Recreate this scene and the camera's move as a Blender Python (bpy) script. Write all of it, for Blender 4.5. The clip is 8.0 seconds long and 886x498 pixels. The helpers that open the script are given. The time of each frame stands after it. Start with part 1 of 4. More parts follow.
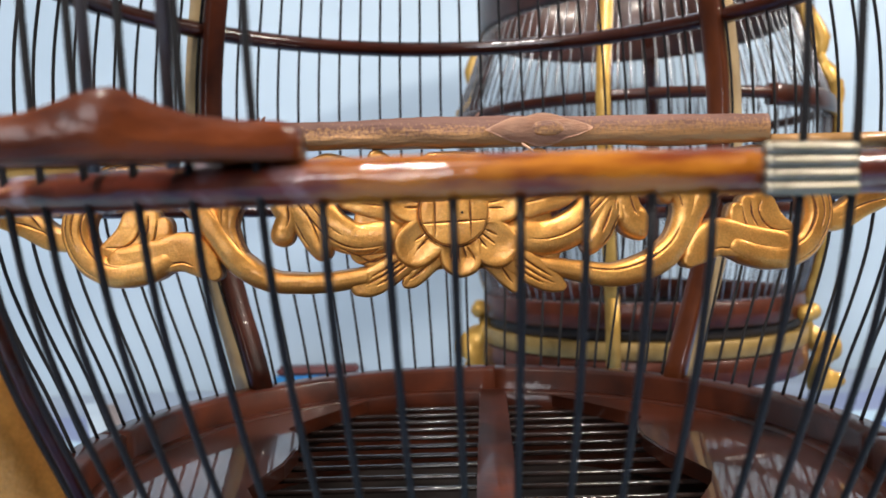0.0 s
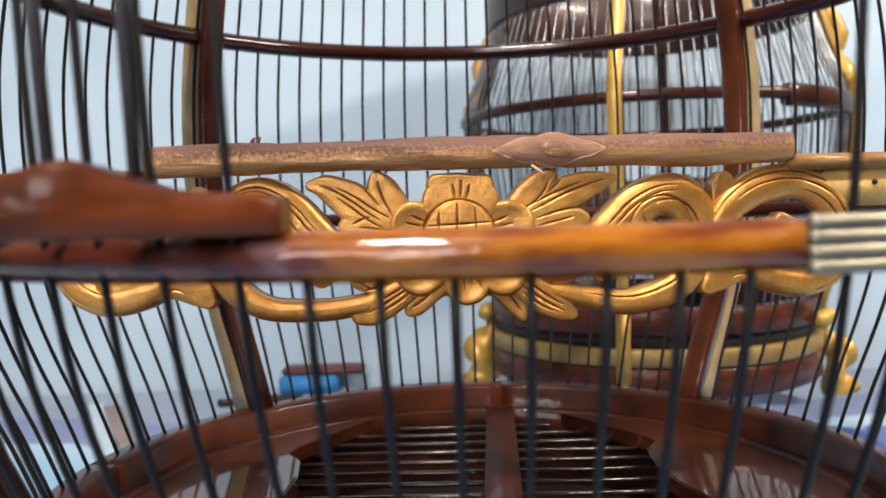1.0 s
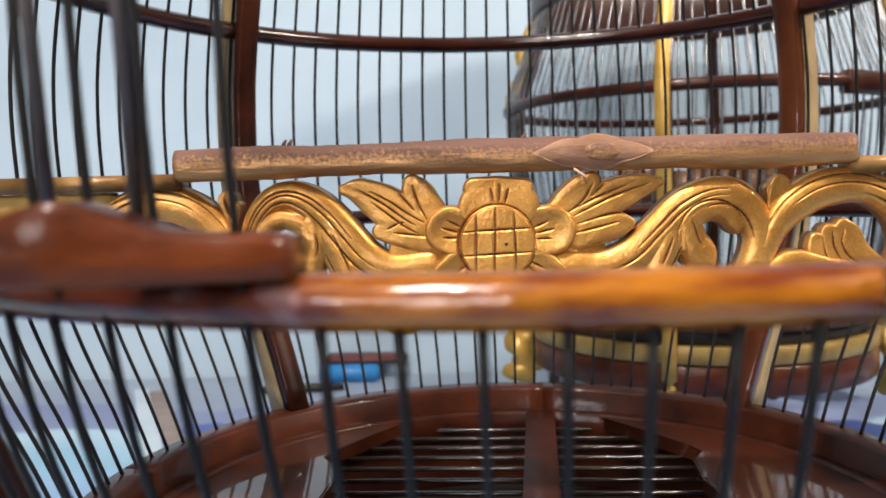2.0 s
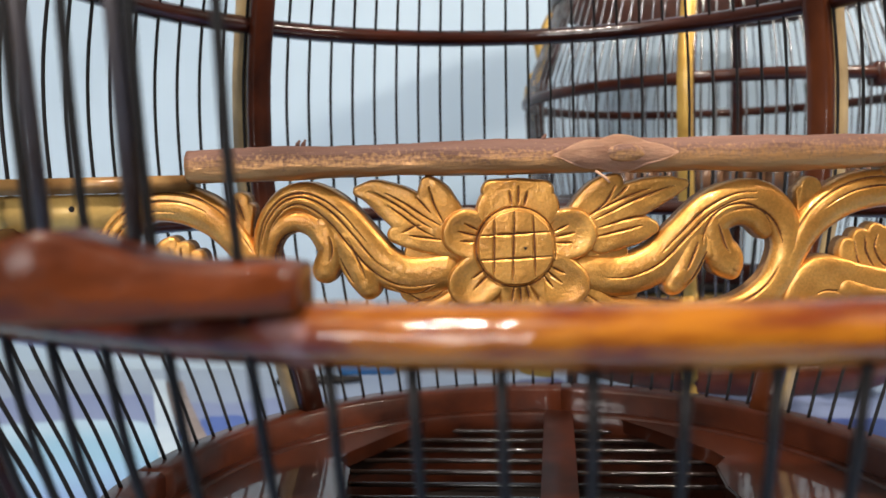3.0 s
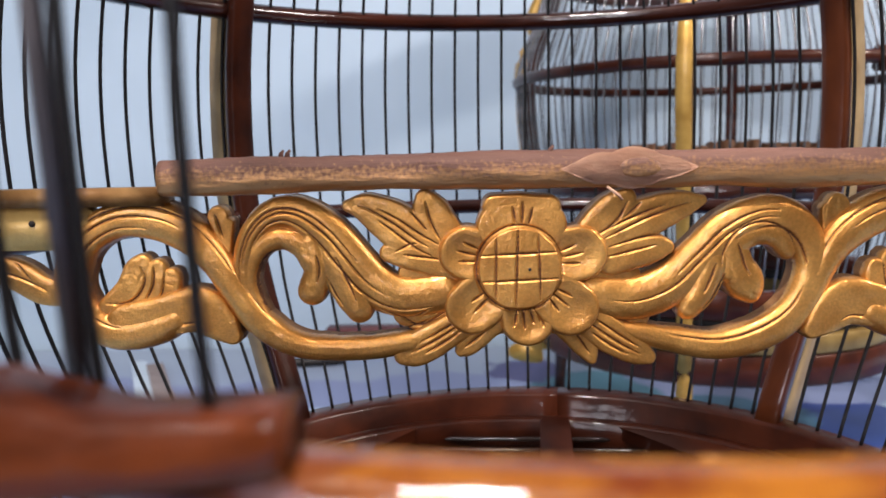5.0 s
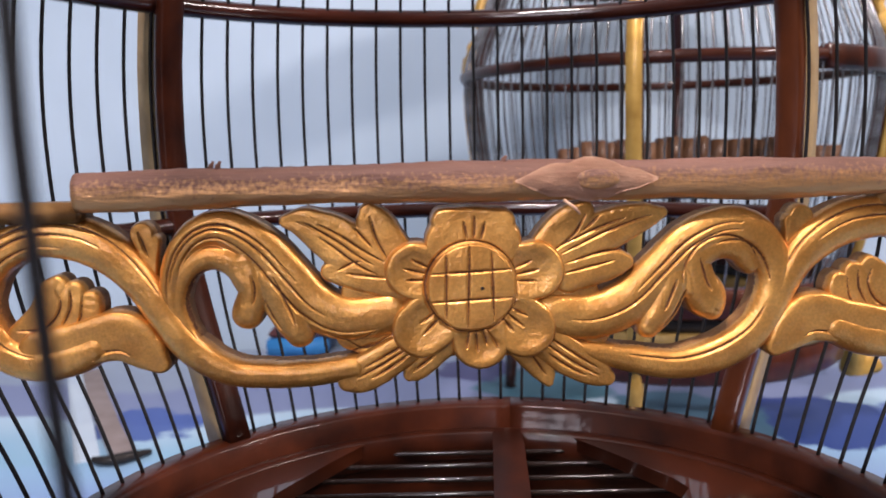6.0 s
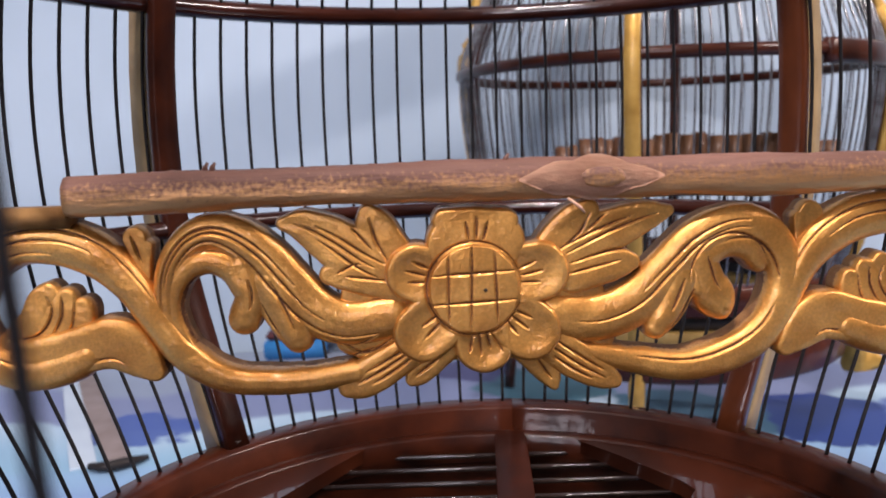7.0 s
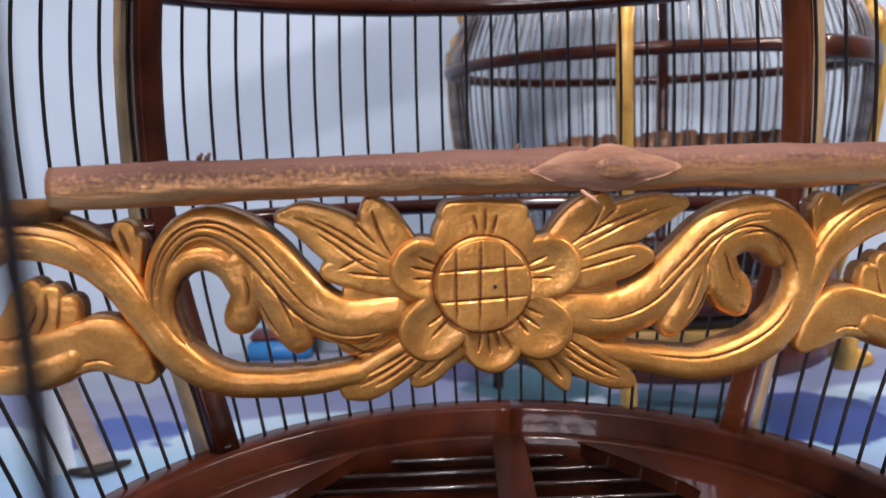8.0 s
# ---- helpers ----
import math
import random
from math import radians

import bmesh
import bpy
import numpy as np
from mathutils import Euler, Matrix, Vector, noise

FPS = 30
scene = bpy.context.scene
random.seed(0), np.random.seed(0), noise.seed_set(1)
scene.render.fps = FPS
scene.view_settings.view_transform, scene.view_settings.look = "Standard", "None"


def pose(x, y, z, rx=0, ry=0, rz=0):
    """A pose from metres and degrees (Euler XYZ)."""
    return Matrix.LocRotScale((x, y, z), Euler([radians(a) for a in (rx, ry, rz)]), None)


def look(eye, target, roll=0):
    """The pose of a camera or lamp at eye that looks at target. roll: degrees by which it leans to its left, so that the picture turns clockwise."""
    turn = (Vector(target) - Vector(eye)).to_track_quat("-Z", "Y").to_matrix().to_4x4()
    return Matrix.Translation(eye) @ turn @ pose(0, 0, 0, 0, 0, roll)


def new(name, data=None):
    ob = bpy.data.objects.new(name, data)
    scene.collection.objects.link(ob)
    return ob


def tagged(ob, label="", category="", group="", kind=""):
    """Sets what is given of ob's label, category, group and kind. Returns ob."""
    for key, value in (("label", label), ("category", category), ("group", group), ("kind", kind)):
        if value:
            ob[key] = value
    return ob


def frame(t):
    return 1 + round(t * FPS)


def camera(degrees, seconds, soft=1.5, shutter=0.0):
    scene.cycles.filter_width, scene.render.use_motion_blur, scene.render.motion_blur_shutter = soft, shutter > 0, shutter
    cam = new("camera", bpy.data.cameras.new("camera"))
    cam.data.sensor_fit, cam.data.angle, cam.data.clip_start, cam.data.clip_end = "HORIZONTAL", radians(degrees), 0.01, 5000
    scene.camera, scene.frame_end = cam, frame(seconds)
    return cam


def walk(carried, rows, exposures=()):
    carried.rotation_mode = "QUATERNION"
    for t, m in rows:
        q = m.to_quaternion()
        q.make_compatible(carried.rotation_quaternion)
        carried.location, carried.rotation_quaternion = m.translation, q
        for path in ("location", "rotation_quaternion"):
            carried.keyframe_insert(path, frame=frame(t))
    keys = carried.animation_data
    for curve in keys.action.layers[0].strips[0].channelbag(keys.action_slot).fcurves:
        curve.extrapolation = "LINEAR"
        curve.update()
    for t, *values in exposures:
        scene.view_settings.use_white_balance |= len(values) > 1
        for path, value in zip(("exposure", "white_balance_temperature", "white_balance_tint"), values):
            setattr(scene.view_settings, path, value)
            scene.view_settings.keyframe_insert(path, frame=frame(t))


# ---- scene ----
cam = camera(57.76, 8.0, soft=1.6)
cam.data.dof.use_dof = True
cam.data.dof.focus_distance = 0.36
cam.data.dof.aperture_fstop = 13.0
walk(cam, [
    (0.0, look((-0.0197, -0.3929, 0.2783), (0.0159, 0.6060, 0.2484), -1.53)),
    (0.5, look((-0.0186, -0.3818, 0.2872), (0.0108, 0.6171, 0.2499), -1.55)),
    (1.0, look((-0.0172, -0.3729, 0.2959), (0.0084, 0.6258, 0.2507), -1.55)),
    (1.5, look((-0.0163, -0.3626, 0.3011), (-0.0127, 0.6357, 0.2424), -1.40)),
    (1.7, look((-0.0154, -0.3596, 0.3039), (-0.0256, 0.6384, 0.2412), -1.46)),
    (2.8, look((-0.0110, -0.3525, 0.3086), (-0.0643, 0.6433, 0.2344), -1.29)),
    (3.0, look((-0.0137, -0.3479, 0.3121), (-0.0648, 0.6475, 0.2322), -1.31)),
    (3.5, look((-0.0157, -0.3453, 0.3177), (-0.0657, 0.6497, 0.2308), -0.98)),
    (4.0, look((-0.0161, -0.3404, 0.3261), (-0.0724, 0.6525, 0.2217), -1.17)),
    (4.2, look((-0.0165, -0.3361, 0.3289), (-0.0721, 0.6565, 0.2214), -1.41)),
    (5.3, look((-0.0211, -0.3098, 0.3347), (-0.0352, 0.6820, 0.2076), -0.94)),
    (5.5, look((-0.0209, -0.3038, 0.3378), (-0.0211, 0.6879, 0.2090), -1.00)),
    (6.0, look((-0.0201, -0.2950, 0.3389), (0.0131, 0.6953, 0.2038), -1.16)),
    (6.5, look((-0.0197, -0.2931, 0.3418), (0.0200, 0.6969, 0.2059), -1.66)),
    (7.0, look((-0.0219, -0.2873, 0.3386), (0.0163, 0.7027, 0.2026), -1.78)),
    (7.5, look((-0.0259, -0.2816, 0.3389), (0.0178, 0.7083, 0.2042), -1.76)),
    (8.0, look((-0.0306, -0.2740, 0.3350), (0.0317, 0.7148, 0.1993), -1.70)),
], exposures=[(0.0, 0.72, 6700, 15), (1.0, 0.73, 7080, 15), (3.0, 0.70, 7120, 14), (3.6, 0.67, 7020, 13), (4.2, 0.50, 6650, 11), (5.3, 0.56, 6650, 24), (8.0, 0.46, 6730, 28)])

# ---- light ----
world = bpy.data.worlds.new("room_air")
world.use_nodes = True
world.node_tree.nodes["Background"].inputs[0].default_value = (0.75, 0.87, 1.0, 1)
world.node_tree.nodes["Background"].inputs[1].default_value = 0.01
scene.world = world


def area_lamp(name, eye, target, sx, sy, watts, color):
    data = bpy.data.lights.new(name, "AREA")
    data.shape, data.size, data.size_y = "RECTANGLE", sx, sy
    data.energy, data.color = watts, color
    ob = new(name, data)
    ob.matrix_world = look(eye, target)
    return ob


area_lamp("window_light", (-0.90, -2.41, 1.15), (-0.10, 0.6, 0.35), 1.36, 1.16, 38, (0.90, 0.95, 1.0))
area_lamp("tube_light", (-0.35, -0.75, 1.93), (-0.2, 0.35, 0.2), 0.34, 0.06, 25, (1.0, 0.95, 0.87))
area_lamp("tube_light", (1.45, -0.30, 1.40), (0.35, 0.5, 0.2), 0.85, 0.12, 24, (1.0, 0.94, 0.84))


# ---- materials ----
def shader(name, color, rough=0.5, metal=0.0, second=None, scale=30.0, spread=(0.35, 0.65), bump=0.0, bump_scale=200.0,
           coat=0.0, stretch=(1, 1, 1), detail=6.0, rough_var=0.0, random_tint=0.0, coat_rough=0.05, flake=0.0, sparkle_tint=0.0, sparkle_scale=1000.0):
    m = bpy.data.materials.new(name)
    m.use_nodes = True
    nt = m.node_tree
    n, l = nt.nodes, nt.links
    b = n["Principled BSDF"]
    b.inputs["Roughness"].default_value, b.inputs["Metallic"].default_value = rough, metal
    b.inputs["Specular IOR Level"].default_value = 0.15 if coat > 0.3 else 0.4
    b.inputs["Coat Weight"].default_value, b.inputs["Coat Roughness"].default_value = coat, coat_rough
    tc = n.new("ShaderNodeTexCoord")
    mp = n.new("ShaderNodeMapping")
    mp.inputs["Scale"].default_value = stretch
    l.new(tc.outputs["Object"], mp.inputs["Vector"])
    nz = n.new("ShaderNodeTexNoise")
    nz.inputs["Scale"].default_value, nz.inputs["Detail"].default_value = scale, detail
    l.new(mp.outputs["Vector"], nz.inputs["Vector"])
    ramp = n.new("ShaderNodeValToRGB")
    ramp.color_ramp.elements[0].position, ramp.color_ramp.elements[1].position = spread
    ramp.color_ramp.elements[0].color = (*color, 1)
    ramp.color_ramp.elements[1].color = (*(second or color), 1)
    l.new(nz.outputs["Fac"], ramp.inputs["Fac"])
    out = ramp.outputs["Color"]
    if random_tint:
        info = n.new("ShaderNodeObjectInfo")
        mr = n.new("ShaderNodeMapRange")
        mr.inputs["To Min"].default_value, mr.inputs["To Max"].default_value = 1 - random_tint, 1 + random_tint
        l.new(info.outputs["Random"], mr.inputs["Value"])
        hsv = n.new("ShaderNodeHueSaturation")
        l.new(mr.outputs["Result"], hsv.inputs["Value"])
        l.new(out, hsv.inputs["Color"])
        out = hsv.outputs["Color"]
    # lighter and darker specks in the base colour stand in for sparkle
    if sparkle_tint:
        dots = n.new("ShaderNodeTexNoise")
        dots.inputs["Scale"].default_value, dots.inputs["Detail"].default_value = sparkle_scale, 2.0
        l.new(mp.outputs["Vector"], dots.inputs["Vector"])
        mr = n.new("ShaderNodeMapRange")
        mr.inputs["From Min"].default_value, mr.inputs["From Max"].default_value = 0.35, 0.65
        mr.inputs["To Min"].default_value, mr.inputs["To Max"].default_value = 1 - sparkle_tint, 1 + sparkle_tint
        l.new(dots.outputs["Fac"], mr.inputs["Value"])
        hsv = n.new("ShaderNodeHueSaturation")
        l.new(mr.outputs["Result"], hsv.inputs["Value"])
        l.new(out, hsv.inputs["Color"])
        out = hsv.outputs["Color"]
    l.new(out, b.inputs["Base Color"])
    if rough_var:
        mr = n.new("ShaderNodeMapRange")
        mr.inputs["To Min"].default_value, mr.inputs["To Max"].default_value = max(0.02, rough - rough_var), rough + rough_var
        l.new(nz.outputs["Fac"], mr.inputs["Value"])
        l.new(mr.outputs["Result"], b.inputs["Roughness"])
    if bump:
        fine = n.new("ShaderNodeTexNoise")
        fine.inputs["Scale"].default_value, fine.inputs["Detail"].default_value = bump_scale, 5.0
        l.new(mp.outputs["Vector"], fine.inputs["Vector"])
        bp = n.new("ShaderNodeBump")
        bp.inputs["Strength"].default_value, bp.inputs["Distance"].default_value = bump, 0.002
        l.new(fine.outputs["Fac"], bp.inputs["Height"])
        if flake:
            grain = n.new("ShaderNodeTexNoise")
            grain.inputs["Scale"].default_value, grain.inputs["Detail"].default_value = bump_scale * 0.35, 3.0
            l.new(mp.outputs["Vector"], grain.inputs["Vector"])
            lumps = n.new("ShaderNodeBump")
            lumps.inputs["Strength"].default_value, lumps.inputs["Distance"].default_value = flake, 0.004
            l.new(grain.outputs["Fac"], lumps.inputs["Height"])
            l.new(lumps.outputs["Normal"], bp.inputs["Normal"])
        l.new(bp.outputs["Normal"], b.inputs["Normal"])
        if coat > 0.3:
            l.new(bp.outputs["Normal"], b.inputs["Coat Normal"])
    return m


def sill_stain_and_reflection(m):
    """Darker red stain brushed over both ends of the sill, with a ragged border."""
    n, l = m.node_tree.nodes, m.node_tree.links
    b = n["Principled BSDF"]
    base = b.inputs["Base Color"].links[0].from_socket
    tc = n.new("ShaderNodeTexCoord")
    sep = n.new("ShaderNodeSeparateXYZ")
    l.new(tc.outputs["Object"], sep.inputs[0])
    nz = n.new("ShaderNodeTexNoise")
    nz.inputs["Scale"].default_value, nz.inputs["Detail"].default_value = 70.0, 4.0
    l.new(tc.outputs["Object"], nz.inputs["Vector"])
    mag = n.new("ShaderNodeMath")
    mag.operation = "ABSOLUTE"
    l.new(sep.outputs["X"], mag.inputs[0])
    rag = n.new("ShaderNodeMath")
    rag.operation = "MULTIPLY_ADD"
    rag.inputs[1].default_value = 0.030
    l.new(nz.outputs["Fac"], rag.inputs[0])
    l.new(mag.outputs[0], rag.inputs[2])
    mr = n.new("ShaderNodeMapRange")
    mr.inputs["From Min"].default_value, mr.inputs["From Max"].default_value = 0.054, 0.076
    l.new(rag.outputs[0], mr.inputs["Value"])
    mix = n.new("ShaderNodeMix")
    mix.data_type = "RGBA"
    l.new(mr.outputs["Result"], mix.inputs["Factor"])
    l.new(base, mix.inputs[6])
    tint = n.new("ShaderNodeValToRGB")
    tint.color_ramp.elements[0].position, tint.color_ramp.elements[1].position = 0.35, 0.55
    tint.color_ramp.elements[0].color, tint.color_ramp.elements[1].color = (0.045, 0.008, 0.005, 1), (0.11, 0.022, 0.011, 1)
    # pale mauve patches put the window's reflection into the colour
    pale_reflection = tint.color_ramp.elements.new(0.68)
    pale_reflection.color = (0.30, 0.19, 0.20, 1)
    l.new(nz.outputs["Fac"], tint.inputs["Fac"])
    l.new(tint.outputs["Color"], mix.inputs[7])
    l.new(mix.outputs[2], b.inputs["Base Color"])
    return m


GOLD = shader("gold_paint", (0.52, 0.215, 0.044), 0.37, 0.72, (0.87, 0.45, 0.120), 50, (0.25, 0.75), 0.13, 1400, coat=0.55, rough_var=0.14, coat_rough=0.08, flake=0.08, sparkle_tint=0.08, sparkle_scale=900.0)
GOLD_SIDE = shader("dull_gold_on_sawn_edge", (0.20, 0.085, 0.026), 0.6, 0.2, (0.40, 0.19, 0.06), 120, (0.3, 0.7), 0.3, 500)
# darker brown for the faces along the middle of each cut
GROOVE = shader("dark_brown_in_cuts", (0.085, 0.026, 0.007), 0.6, 0.1, (0.19, 0.068, 0.017), 200, (0.35, 0.65), 0.2, 500)
GOLD_BRIGHT = shader("bright_gold_paint", (0.36, 0.205, 0.045), 0.46, 0.45, (0.56, 0.35, 0.090), 55, (0.3, 0.7), 0.15, 300, coat=0.35, coat_rough=0.15)
WOOD = shader("red_brown_varnished_wood", (0.013, 0.0028, 0.0018), 0.34, 0.0, (0.046, 0.0095, 0.0042), 30, (0.3, 0.7), 0.12, 90, coat=0.9, stretch=(1, 1, 3), coat_rough=0.06)
WOOD_BASE = shader("chestnut_varnished_wood", (0.015, 0.0030, 0.0014), 0.40, 0.0, (0.060, 0.0130, 0.0045), 34, (0.32, 0.68), 0.10, 110, coat=0.34, coat_rough=0.05, random_tint=0.25, flake=0.06)
WOOD_AMBER = sill_stain_and_reflection(shader("amber_varnished_wood", (0.15, 0.027, 0.004), 0.34, 0.0, (0.37, 0.125, 0.011), 85, (0.38, 0.60), 0.10, 190, coat=0.9, stretch=(0.6, 0.6, 2), coat_rough=0.045, flake=0.30))
WOOD_BRACKET = shader("red_stained_wood", (0.024, 0.0040, 0.0016), 0.45, 0.0, (0.15, 0.032, 0.006), 75, (0.34, 0.64), 0.22, 300, coat=0.34, coat_rough=0.12, stretch=(0.5, 1, 1.2), flake=0.25, rough_var=0.12)
# brighter wood for the right post: the stronger light there is in its colour
WOOD_POST_LIT = shader("lit_orange_brown_varnished_wood", (0.040, 0.0095, 0.004), 0.34, 0.0, (0.105, 0.028, 0.009), 40, (0.3, 0.7), 0.16, 120, coat=0.7, stretch=(1, 1, 0.5), coat_rough=0.09, flake=0.08)
WOOD_RAIL = shader("ochre_brown_rail_wood", (0.16, 0.075, 0.025), 0.42, 0.2, (0.36, 0.20, 0.075), 55, (0.3, 0.7), 0.2, 250, coat=0.35, coat_rough=0.12)
PALE_GOLD = shader("pale_gold_paint", (0.52, 0.32, 0.10), 0.38, 0.2, (0.74, 0.50, 0.18), 55, (0.3, 0.7), 0.2, 500, coat=0.35, coat_rough=0.12, flake=0.06)
WOOD_PERCH = shader("dull_brown_carved_wood", (0.075, 0.030, 0.014), 0.45, 0.0, (0.20, 0.095, 0.045), 50, (0.3, 0.7), 0.3, 200, coat=0.3, coat_rough=0.2)
WOOD_DARK = shader("near_black_wood", (0.004, 0.003, 0.0025), 0.65, 0.0, (0.010, 0.006, 0.005), 40, (0.3, 0.7), 0.08, 150, coat=0.15, coat_rough=0.25)
WOOD_BAND = shader("dark_brown_band_wood", (0.024, 0.009, 0.007), 0.42, 0.0, (0.070, 0.026, 0.018), 40, (0.3, 0.7), 0.1, 120, coat=0.3, coat_rough=0.15)
WOOD_BOARD = shader("mirror_varnished_brown_board", (0.018, 0.0042, 0.0020), 0.35, 0.0, (0.060, 0.0140, 0.0055), 30, (0.3, 0.7), 0.03, 60, coat=1.0, coat_rough=0.03, stretch=(1, 0.3, 1))
GOLD_DULL = shader("dull_ochre_gold_paint", (0.20, 0.125, 0.035), 0.5, 0.3, (0.33, 0.22, 0.068), 60, (0.3, 0.7), 0.15, 300, coat=0.2, coat_rough=0.2)
WOOD_RAW = shader("pale_raw_wood_edge", (0.27, 0.18, 0.085), 0.5, 0.1, (0.44, 0.31, 0.15), 60, (0.3, 0.7), 0.2, 250)
WOOD_PLAIN = shader("thinly_varnished_red_wood", (0.030, 0.0062, 0.0030), 0.45, 0.0, (0.085, 0.019, 0.0075), 45, (0.3, 0.7), 0.12, 130, coat=0.32, coat_rough=0.10, flake=0.08)
WIRE = shader("black_steel_wire", (0.004, 0.0036, 0.0042), 0.50, 0.0, (0.010, 0.009, 0.010), 60, (0.3, 0.7), 0.05, 300)
WIRE_ROD = shader("dull_grey_steel_rod", (0.045, 0.038, 0.042), 0.36, 0.3, (0.10, 0.088, 0.092), 40, (0.3, 0.7), 0.05, 300)
WIRE.node_tree.nodes["Principled BSDF"].inputs["Specular IOR Level"].default_value = 0.25
WIRE_GREY = shader("grey_steel_wire", (0.07, 0.075, 0.08), 0.26, 0.55, (0.28, 0.29, 0.31), 60, (0.3, 0.7))
ROD = shader("bright_floor_rod", (0.010, 0.006, 0.005), 0.22, 0.0, (0.022, 0.014, 0.012), 60, (0.3, 0.7), 0.25, 200, coat=1.0, coat_rough=0.04)
STEEL = shader("dull_steel_wire", (0.22, 0.20, 0.145), 0.45, 0.75, (0.34, 0.31, 0.24), 120, (0.3, 0.7), 0.1, 300)
# two close blues in broad random mottling
WALL = shader("pale_blue_paint", (0.325, 0.435, 0.535), 0.62, 0.0, (0.40, 0.52, 0.625), 2.6, (0.36, 0.60), 0.12, 60, detail=3.0)
PLASTER = shader("grey_unseen_ceiling", (0.17, 0.17, 0.165), 0.8, 0.0, (0.22, 0.215, 0.21), 3, (0.3, 0.7), 0.1, 50)
FLOORING = shader("grey_floor_tile", (0.30, 0.30, 0.30), 0.4, 0.0, (0.38, 0.37, 0.36), 3, (0.3, 0.7))
CYAN = shader("bright_blue_plastic", (0.012, 0.14, 0.40), 0.4, 0.0, (0.03, 0.24, 0.56), 20, (0.3, 0.7), coat=0.2)
MAROON = shader("dark_maroon_card", (0.09, 0.03, 0.035), 0.5, 0.0, (0.14, 0.05, 0.05), 30, (0.3, 0.7))
BROWN_STRAP = shader("grey_brown_strap", (0.19, 0.15, 0.14), 0.6, 0.0, (0.27, 0.22, 0.21), 30, (0.3, 0.7), 0.1, 100)
DRAB = shader("drab_brown_unseen_wall", (0.09, 0.075, 0.065), 0.7, 0.0, (0.13, 0.11, 0.095), 3, (0.3, 0.7), 0.1, 50)
WHITE = shader("white_plastic_sheet", (0.42, 0.52, 0.62), 0.35, 0.0, (0.52, 0.62, 0.70), 12, (0.3, 0.7), coat=0.3)


def cloth_material():
    """Vinyl printed with broad wavy bands of blue, cyan and violet."""
    m = bpy.data.materials.new("printed_vinyl_cloth")
    m.use_nodes = True
    n, l = m.node_tree.nodes, m.node_tree.links
    b = n["Principled BSDF"]
    b.inputs["Roughness"].default_value, b.inputs["Specular IOR Level"].default_value = 0.48, 0.25
    tc = n.new("ShaderNodeTexCoord")
    sep = n.new("ShaderNodeSeparateXYZ")
    l.new(tc.outputs["Object"], sep.inputs[0])
    warp = n.new("ShaderNodeTexNoise")
    warp.inputs["Scale"].default_value, warp.inputs["Detail"].default_value = 3.4, 2.0
    l.new(tc.outputs["Object"], warp.inputs["Vector"])
    ma = n.new("ShaderNodeMath")
    ma.operation = "MULTIPLY_ADD"
    ma.inputs[1].default_value = 0.30
    l.new(warp.outputs["Fac"], ma.inputs[0])
    l.new(sep.outputs["Y"], ma.inputs[2])
    mr = n.new("ShaderNodeMapRange")
    mr.inputs["From Min"].default_value, mr.inputs["From Max"].default_value = -0.65, 1.15
    l.new(ma.outputs[0], mr.inputs["Value"])
    ramp = n.new("ShaderNodeValToRGB")
    ramp.color_ramp.interpolation = "EASE"
    deep, cyan, pale, violet = (0.07, 0.14, 0.42), (0.23, 0.42, 0.58), (0.38, 0.54, 0.67), (0.185, 0.230, 0.39)
    stops = [(0.0, pale), (0.22, deep), (0.30, cyan), (0.45, pale), (0.52, violet), (0.58, deep), (0.66, (0.20, 0.30, 0.55)), (0.735, (0.24, 0.42, 0.62)), (0.75, cyan), (0.822, pale), (0.832, violet), (0.900, violet), (0.912, (0.25, 0.31, 0.42)), (1.0, cyan)]
    el = ramp.color_ramp.elements
    el[0].position, el[0].color = 0.0, (*pale, 1)
    el[1].position, el[1].color = 1.0, (0.30, 0.37, 0.47, 1)
    for p, c in stops[1:-1]:
        e = el.new(p)
        e.color = (*c, 1)
    l.new(mr.outputs["Result"], ramp.inputs["Fac"])
    out = ramp.outputs["Color"]
    wob = n.new("ShaderNodeTexNoise")
    wob.inputs["Scale"].default_value, wob.inputs["Detail"].default_value = 16.0, 3.0
    l.new(tc.outputs["Object"], wob.inputs["Vector"])
    # printed blossoms: soft-edged patches of other blues; teal ones paint the second cage's shade
    for (cx, cy), r, c in (((0.600, 0.575), 0.080, (0.08, 0.13, 0.36)), ((0.455, 0.605), 0.088, (0.008, 0.028, 0.19)), ((0.49, 0.83), 0.060, (0.03, 0.045, 0.10)), ((0.15, 0.77), 0.085, (0.055, 0.16, 0.22)),
                           ((0.06, 0.86), 0.055, (0.06, 0.06, 0.17)), ((0.30, 0.62), 0.10, (0.05, 0.14, 0.22)), ((-0.36, 0.66), 0.06, (0.05, 0.10, 0.34))):
        dist = n.new("ShaderNodeVectorMath")
        dist.operation = "DISTANCE"
        dist.inputs[1].default_value = (cx, cy, 0.0)
        l.new(tc.outputs["Object"], dist.inputs[0])
        add = n.new("ShaderNodeMath")
        add.operation = "MULTIPLY_ADD"
        add.inputs[1].default_value = 0.10
        l.new(wob.outputs["Fac"], add.inputs[0])
        l.new(dist.outputs["Value"], add.inputs[2])
        mask = n.new("ShaderNodeMapRange")
        mask.inputs["From Min"].default_value, mask.inputs["From Max"].default_value = r + 0.046, r + 0.056
        mask.inputs["To Min"].default_value, mask.inputs["To Max"].default_value = 0.95, 0.0
        l.new(add.outputs[0], mask.inputs["Value"])
        mix = n.new("ShaderNodeMix")
        mix.data_type = "RGBA"
        l.new(mask.outputs["Result"], mix.inputs[0])
        l.new(out, mix.inputs[6])
